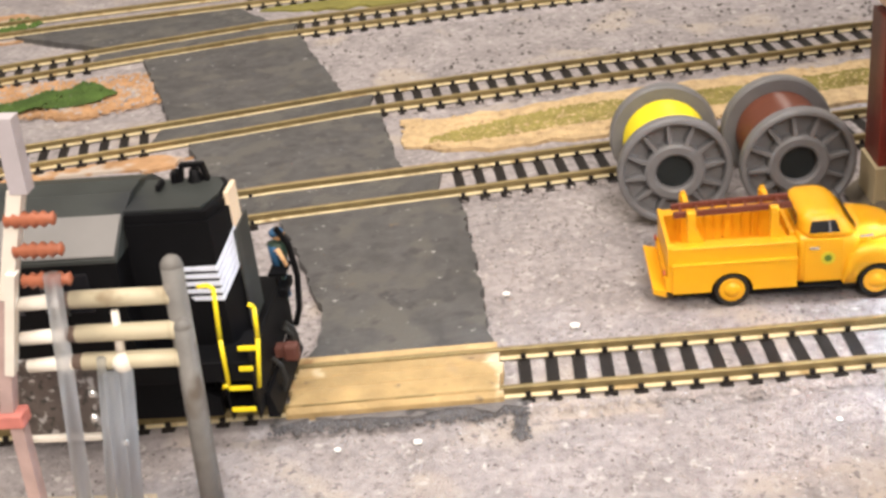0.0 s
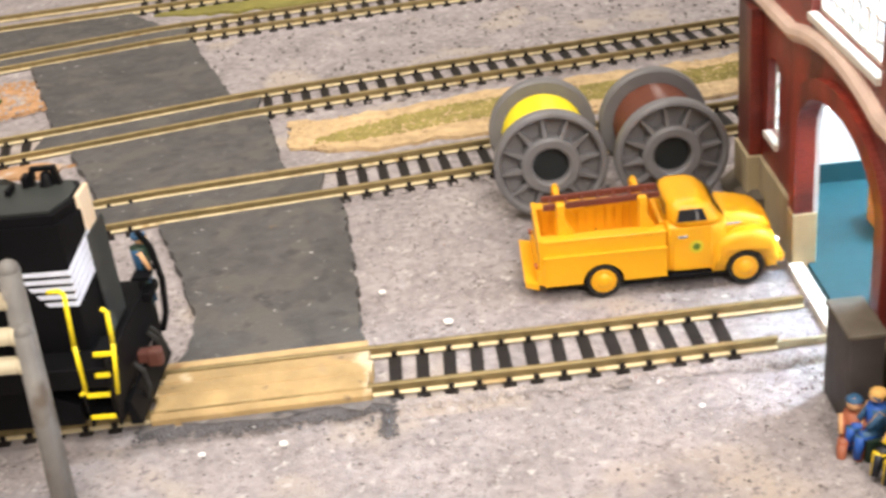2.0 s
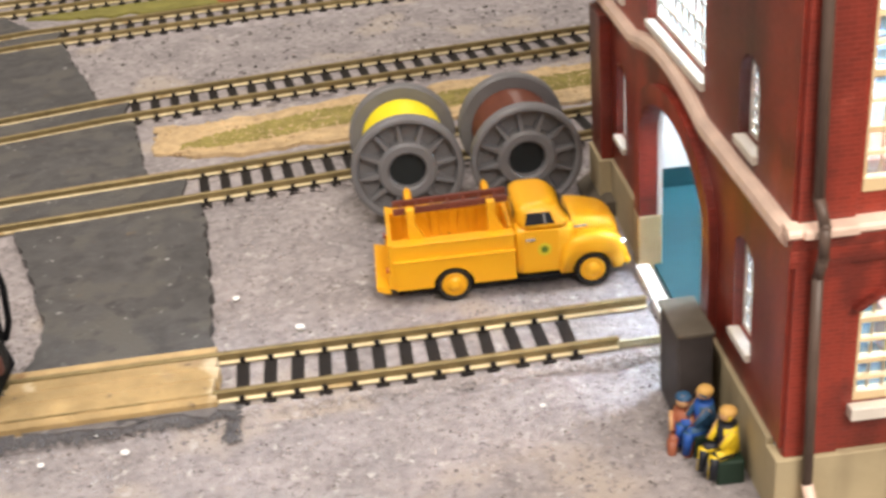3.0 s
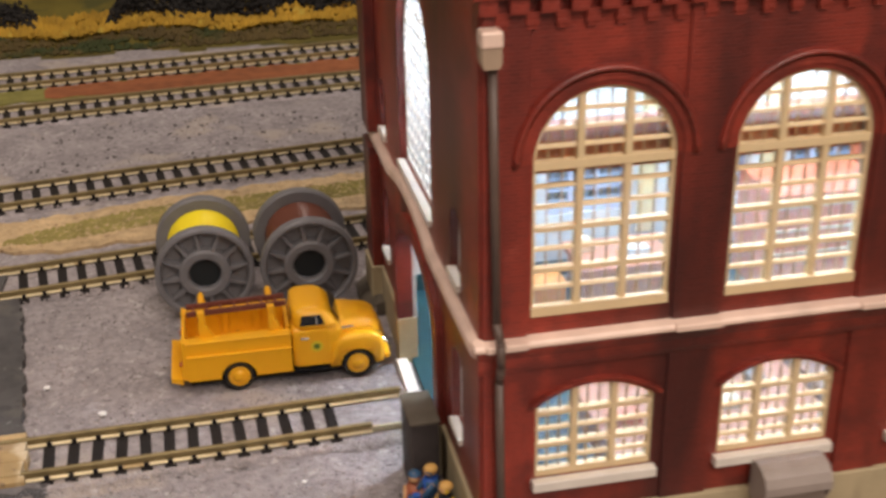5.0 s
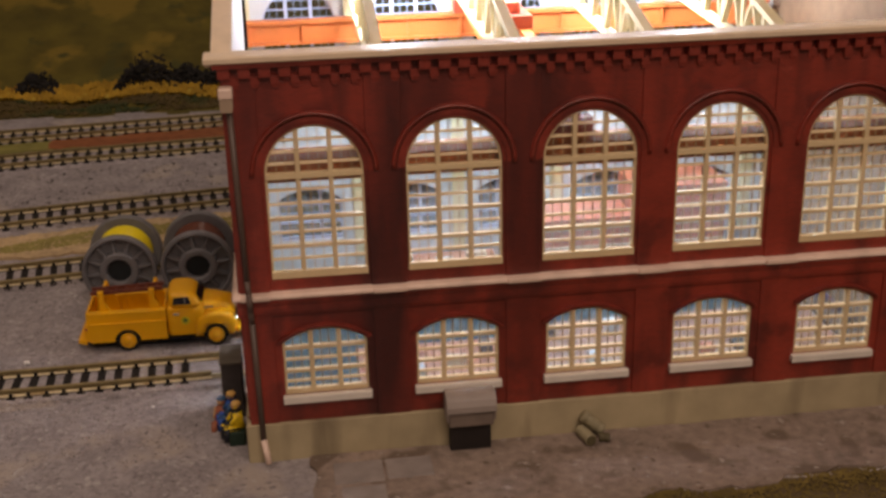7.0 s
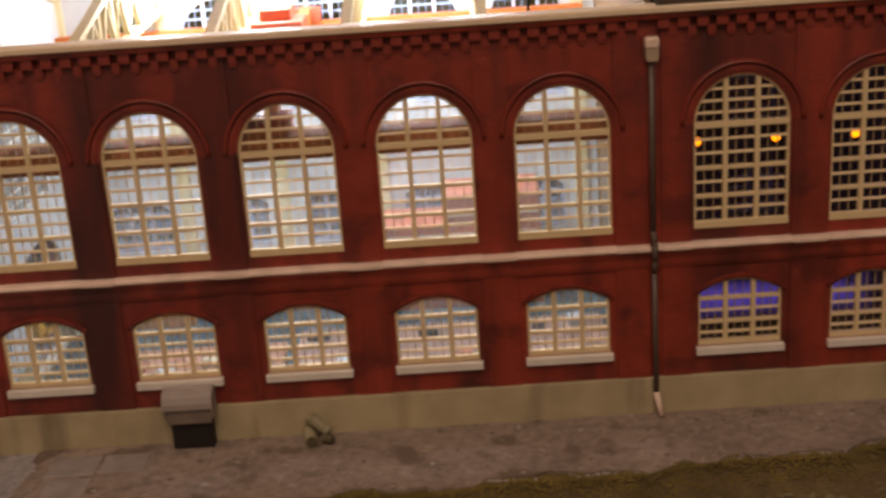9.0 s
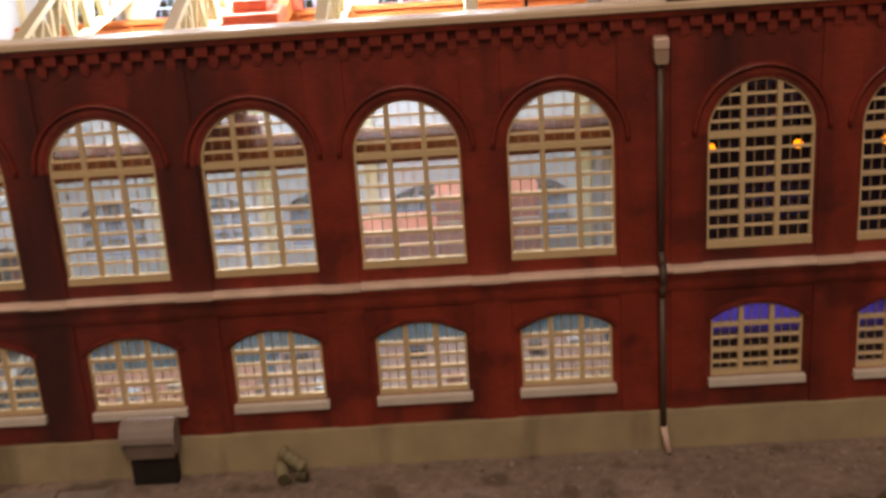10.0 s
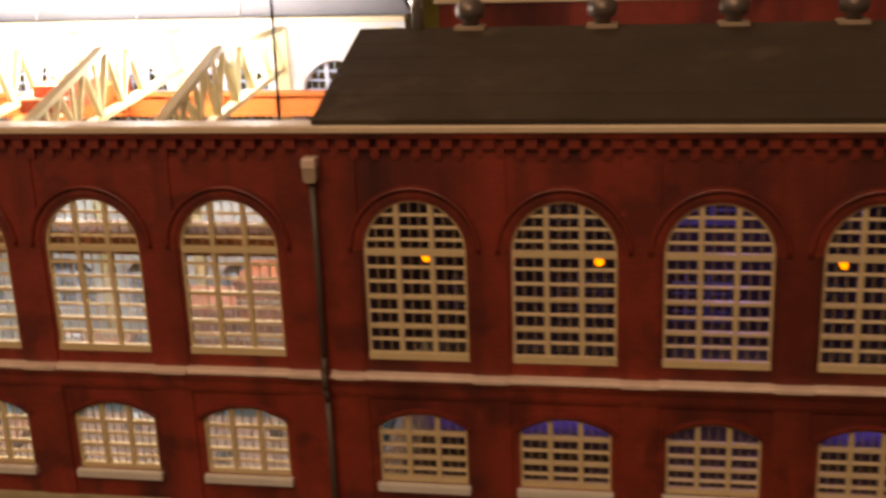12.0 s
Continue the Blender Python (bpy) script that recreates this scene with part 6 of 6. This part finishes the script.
    part("bell", bm, BLACK, root, smooth=True)
    bm = shape()
    for xa in (-155.8, -150.0):
        bar(bm, (xa, cy + 4, 50.0), (xa + (0.9 if xa < -153 else -0.9), cy + 4, 54.6), 1.6, 0.8)
    bar(bm, (-155.2, cy + 4, 54.3), (-150.4, cy + 4, 54.3), 1.2, 0.8)
    box(bm, -157.4, -156.0, cy + 2.8, cy + 5.4, 50.2, 53.2, 0.3)
    part("bell_frame", bm, BLACK, root)
    bm = shape()
    box(bm, -159.4, -158.4, cy - 1.0, cy + 2.6, 51.1, 52.3, 0.2)
    part("roof_hatch", bm, BLACK, root)
    # end sill, steps and rails
    bm = shape()
    box(bm, -143.2, -142.0, cy - 17.2, cy + 17.2, 10.5, 22.0, 0.4)
    part("pilot", bm, BLACK, root)
    for s in (-1, 1):
        bm = shape()
        ya, yb = (cy - 17.4, cy - 11.5) if s < 0 else (cy + 11.5, cy + 17.4)
        box(bm, -148.0, -147.6, ya, yb, 8.2, 21.0)
        box(bm, -142.5, -142.1, ya, yb, 8.2, 24.0)
        st = part("step_well", bm, BLACK, root)
        for z, xa, xb in ((10.2, -147.6, -142.6), (15.2, -147.4, -142.6), (19.6, -144.6, -141.6), (24.2, -144.0, -140.2)):
            bm = shape()
            box(bm, xa, xb, ya, yb, z, z + 0.7)
            part("tread", bm, BLACK, st)
            if s < 0:
                bm = shape()
                box(bm, xa + 0.1, xb - 0.1, cy - 18.0, cy - 17.5, z + 0.05, z + 1.0, 0.1)
                part("tread_edge", bm, SAFETY, st, "yellow step edge")
        if s < 0:
            yy = cy - 17.7
            for run in (((-148.4, 16.0), (-147.2, 16.6), (-147.0, 27.0), (-146.2, 38.0), (-147.2, 38.8), (-149.2, 38.6)), ((-141.2, 15.8), (-139.6, 27.0), (-139.2, 33.6), (-140.2, 34.4))):
                bm = shape()
                for (xa, za), (xb, zb) in zip(run, run[1:]):
                    rod(bm, (xa, yy, za), (xb, yy, zb), 0.45, seg=8)
                part("grab_iron", bm, SAFETY, root, "yellow grab iron", smooth=True)
    bm = shape()
    box(bm, -142.0, -139.4, cy - 1.3, cy + 1.3, 11.8, 14.2, 0.3)
    box(bm, -140.2, -136.8, cy - 2.0, cy + 0.8, 11.0, 15.0, 0.8)
    part("coupler", bm, COUPLER, root, "rusty brown knuckle coupler")
    for dy in (-6, 6, 8):
        bm = shape()
        pts = [(-141.2, cy + dy, 15), (-139.6, cy + dy, 13), (-139.2, cy + dy, 9.5), (-139.8, cy + dy, 7)]
        for a, b in zip(pts, pts[1:]):
            rod(bm, a, b, 0.6, seg=8)
        part("air_hose", bm, RUBBER, root)
    bm = shape()
    pts = [(-141.6, cy + 15, 34), (-139.6, cy + 15.4, 30), (-138.8, cy + 15.6, 22), (-139.6, cy + 15.4, 14), (-141, cy + 15, 10)]
    for a, b in zip(pts, pts[1:]):
        rod(bm, a, b, 0.7, seg=8)
    part("end_rail", bm, BLACK, root)
    bm = shape()
    prism(bm, [(-142, 5.2), (-139.6, 5.2), (-141.0, 10.6), (-142, 10.6)], cy - 13, cy + 13, "y")
    part("plough", bm, BLACK, root)
    # trucks, wheels, tank
    for xc in (-172, -310):
        bm = shape()
        prism(bm, [(xc - 21, 6.5), (xc + 21, 6.5), (xc + 21, 11), (xc + 12, 15), (xc - 12, 15), (xc - 21, 11)], cy - 13.6, cy - 11.6, "y")
        tr = part("side_frame", bm, BLACK, root)
        for dx in (-14, 14):
            for y0 in (cy - 9.6, cy + 7.6):
                bm = shape()
                rod(bm, (xc + dx, y0, 9.6), (xc + dx, y0 + 2.0, 9.6), 5.7, seg=28)
                part("wheel", bm, BLACK, root)
            bm = shape()
            rod(bm, (xc + dx, cy - 14.6, 9.6), (xc + dx, cy - 13.0, 9.6), 2.2, seg=14)
            part("axle_box", bm, BLACK, tr)
    bm = shape()
    prism(bm, [(cy - 15, 8), (cy - 15.5, 16.8), (cy + 15.5, 16.8), (cy + 15, 8), (cy + 10, 6.4), (cy - 10, 6.4)], -280, -206, "x")
    part("fuel_tank", bm, BLACK, root)
    return root


loco()
fig = figurine("figurine", -142.4, 78.6, 15.8, 10, SHIRTB, DKGREEN, "standing plain dark figurine in blue on the locomotive walkway", False, hair=SHIRTB)
fig.scale = (0.82, 0.82, 0.82)

# ================= pipe rack in front =================
def pipe_rack():
    root = thing("pipe_rack", "weathered grey pipe rack with three cream pipes and brown insulators", "rack")
    py = 23.0
    bm = shape()
    rod(bm, (-147.6, py, -1), (-144.8, py, 54.5), 2.15, 1.9, 14)
    bmesh.ops.create_uvsphere(bm, u_segments=14, v_segments=8, radius=1.9 * MM, matrix=Matrix.Translation(Vector((-144.8, py, 54.5)) * MM))
    part("post", bm, RACKGREY, root, smooth=True)
    bm = shape()
    rod(bm, (-147.0, py - 3.0, -1), (-144.4, py - 2.2, 44), 1.8, 1.6, 14)
    bmesh.ops.create_uvsphere(bm, u_segments=14, v_segments=8, radius=1.6 * MM, matrix=Matrix.Translation(Vector((-144.4, py - 2.2, 44)) * MM))
    part("post", bm, RACKGREY, root, smooth=True)
    for z, dy in ((49.0, 0.0), (43.0, -1.2), (37.6, -1.5)):
        bm = shape()
        rod(bm, (-145.5, py + dy, z), (-163.5, py + dy, z), 1.55, 1.55, 14)
        bmesh.ops.create_uvsphere(bm, u_segments=12, v_segments=8, radius=1.8 * MM, matrix=Matrix.Translation(Vector((-146.2, py + dy, z)) * MM))
        p = part("pipe", bm, RACKCREAM, root, smooth=True)
        bm = shape()
        rod(bm, (-163.4, py + dy, z), (-165.6, py + dy, z), 1.5, 1.3, 12)
        part("collar", bm, PIPE, p)
        bm = shape()
        rod(bm, (-165.2, py + dy, z), (-173.5, py + dy, z - 0.4), 1.35, 1.2, 12)
        part("pipe_end", bm, SILLW, p, "glossy white pipe end", smooth=True)
    # left frame with insulators
    bm = shape()
    bar(bm, (-166.0, py, 82.4), (-166.6, py, 69.5), 3.0, 3.0)
    part("frame_leg", bm, LILAC, root, "lilac grey top of the frame leg")
    for x0, z0, x1, z1, m in ((-167.4, 69.8, -174.4, 50.0, SILLW), (-175.2, 50.0, -180.8, 25.6, PINK), (-179.4, 26.5, -180.8, -1, PINK)):
        bm = shape()
        bar(bm, (x0, py, z0), (x1, py, z1), 2.6, 2.4)
        part("frame_leg", bm, m, root, "white upper frame leg" if m is SILLW else "pinkish red lower frame leg")
    bm = shape()
    bar(bm, (-171.6, py - 1.5, 55.5), (-177.0, py - 1.5, 36.0), 2.2, 1.6)
    part("frame_brace", bm, SILLW, root, "white frame brace")
    bm = shape()
    box(bm, -182.4, -177.4, py - 2.4, py + 1.6, 24.6, 27.4, 0.4)
    part("bracket", bm, BRACKET, root, "faded red bracket")
    bm = shape()
    box(bm, -184, -164.5, py + 5, py + 6.2, 18.0, 34.0, 0.2)
    panel = part("mesh_panel", bm, MESHGREY, root, "dark grey brown panel between the legs")
    bm = shape()
    box(bm, -184, -166.0, py + 4, py + 6.4, 16.9, 18.0, 0.2)
    part("panel_rail", bm, SILLW, panel, "pale lower rail")
    for z in (64.8, 59.2, 53.6):
        bm = shape()
        m = Matrix.Translation(Vector((-166.2, py - 1, z)) * MM) @ pose(0, 0, 0, 0, 90, 0)
        lathe(bm, [(0.5, -4.4), (1.2, -4.0), (0.8, -3.2), (1.4, -2.4), (0.9, -1.6), (1.5, -0.8), (0.9, 0.0), (1.5, 0.8), (0.9, 1.6), (1.4, 2.4), (0.8, 3.2), (1.2, 4.0), (0.5, 4.4)], m, 14)
        part("insulator", bm, TERRA, root, "reddish brown ribbed insulator", smooth=True)
    for x0, x1, y_, zt, r in ((-164.6, -171.6, py - 2, 55, 1.45), (-159.6, -166.5, py - 3, 39, 0.8), (-156.2, -162.2, py - 2, 38, 1.5), (-158.4, -163.4, py - 3.5, 36, 1.3)):
        bm = shape()
        rod(bm, (x0, y_, zt), (x1, y_, -1), r, r, 12)
        part("strut", bm, CLEARGREY, root, "shiny translucent grey strut", smooth=True)
    bm = shape()
    rod(bm, (-156.0, py - 1, 47), (-156.9, py - 1, 38), 0.7, 0.9, 10)
    bmesh.ops.create_uvsphere(bm, u_segments=12, v_segments=8, radius=1.9 * MM, matrix=Matrix.Translation(Vector((-156.4, py - 2, 37.4)) * MM))
    part("strut_cap", bm, SILLW, root, "white strut cap", smooth=True)
    for x, z in ((-162.8, 32), (-163.6, 27), (-159.4, 21.5)):
        bm = shape()
        bmesh.ops.create_uvsphere(bm, u_segments=10, v_segments=6, radius=0.8 * MM, matrix=Matrix.Translation(Vector((x, py - 3, z)) * MM))
        part("bolt", bm, CHROME, root, smooth=True)
    bm = shape()
    box(bm, -230, -160.5, py - 16, py + 7, -1, 2.2, 0.4)
    box(bm, -230, -161.5, py + 2, py + 4.5, 2.2, 4.0, 0.3)
    part("foot", bm, STONETAN, root, "tan concrete foot")
    return root


pipe_rack()
settle(before)
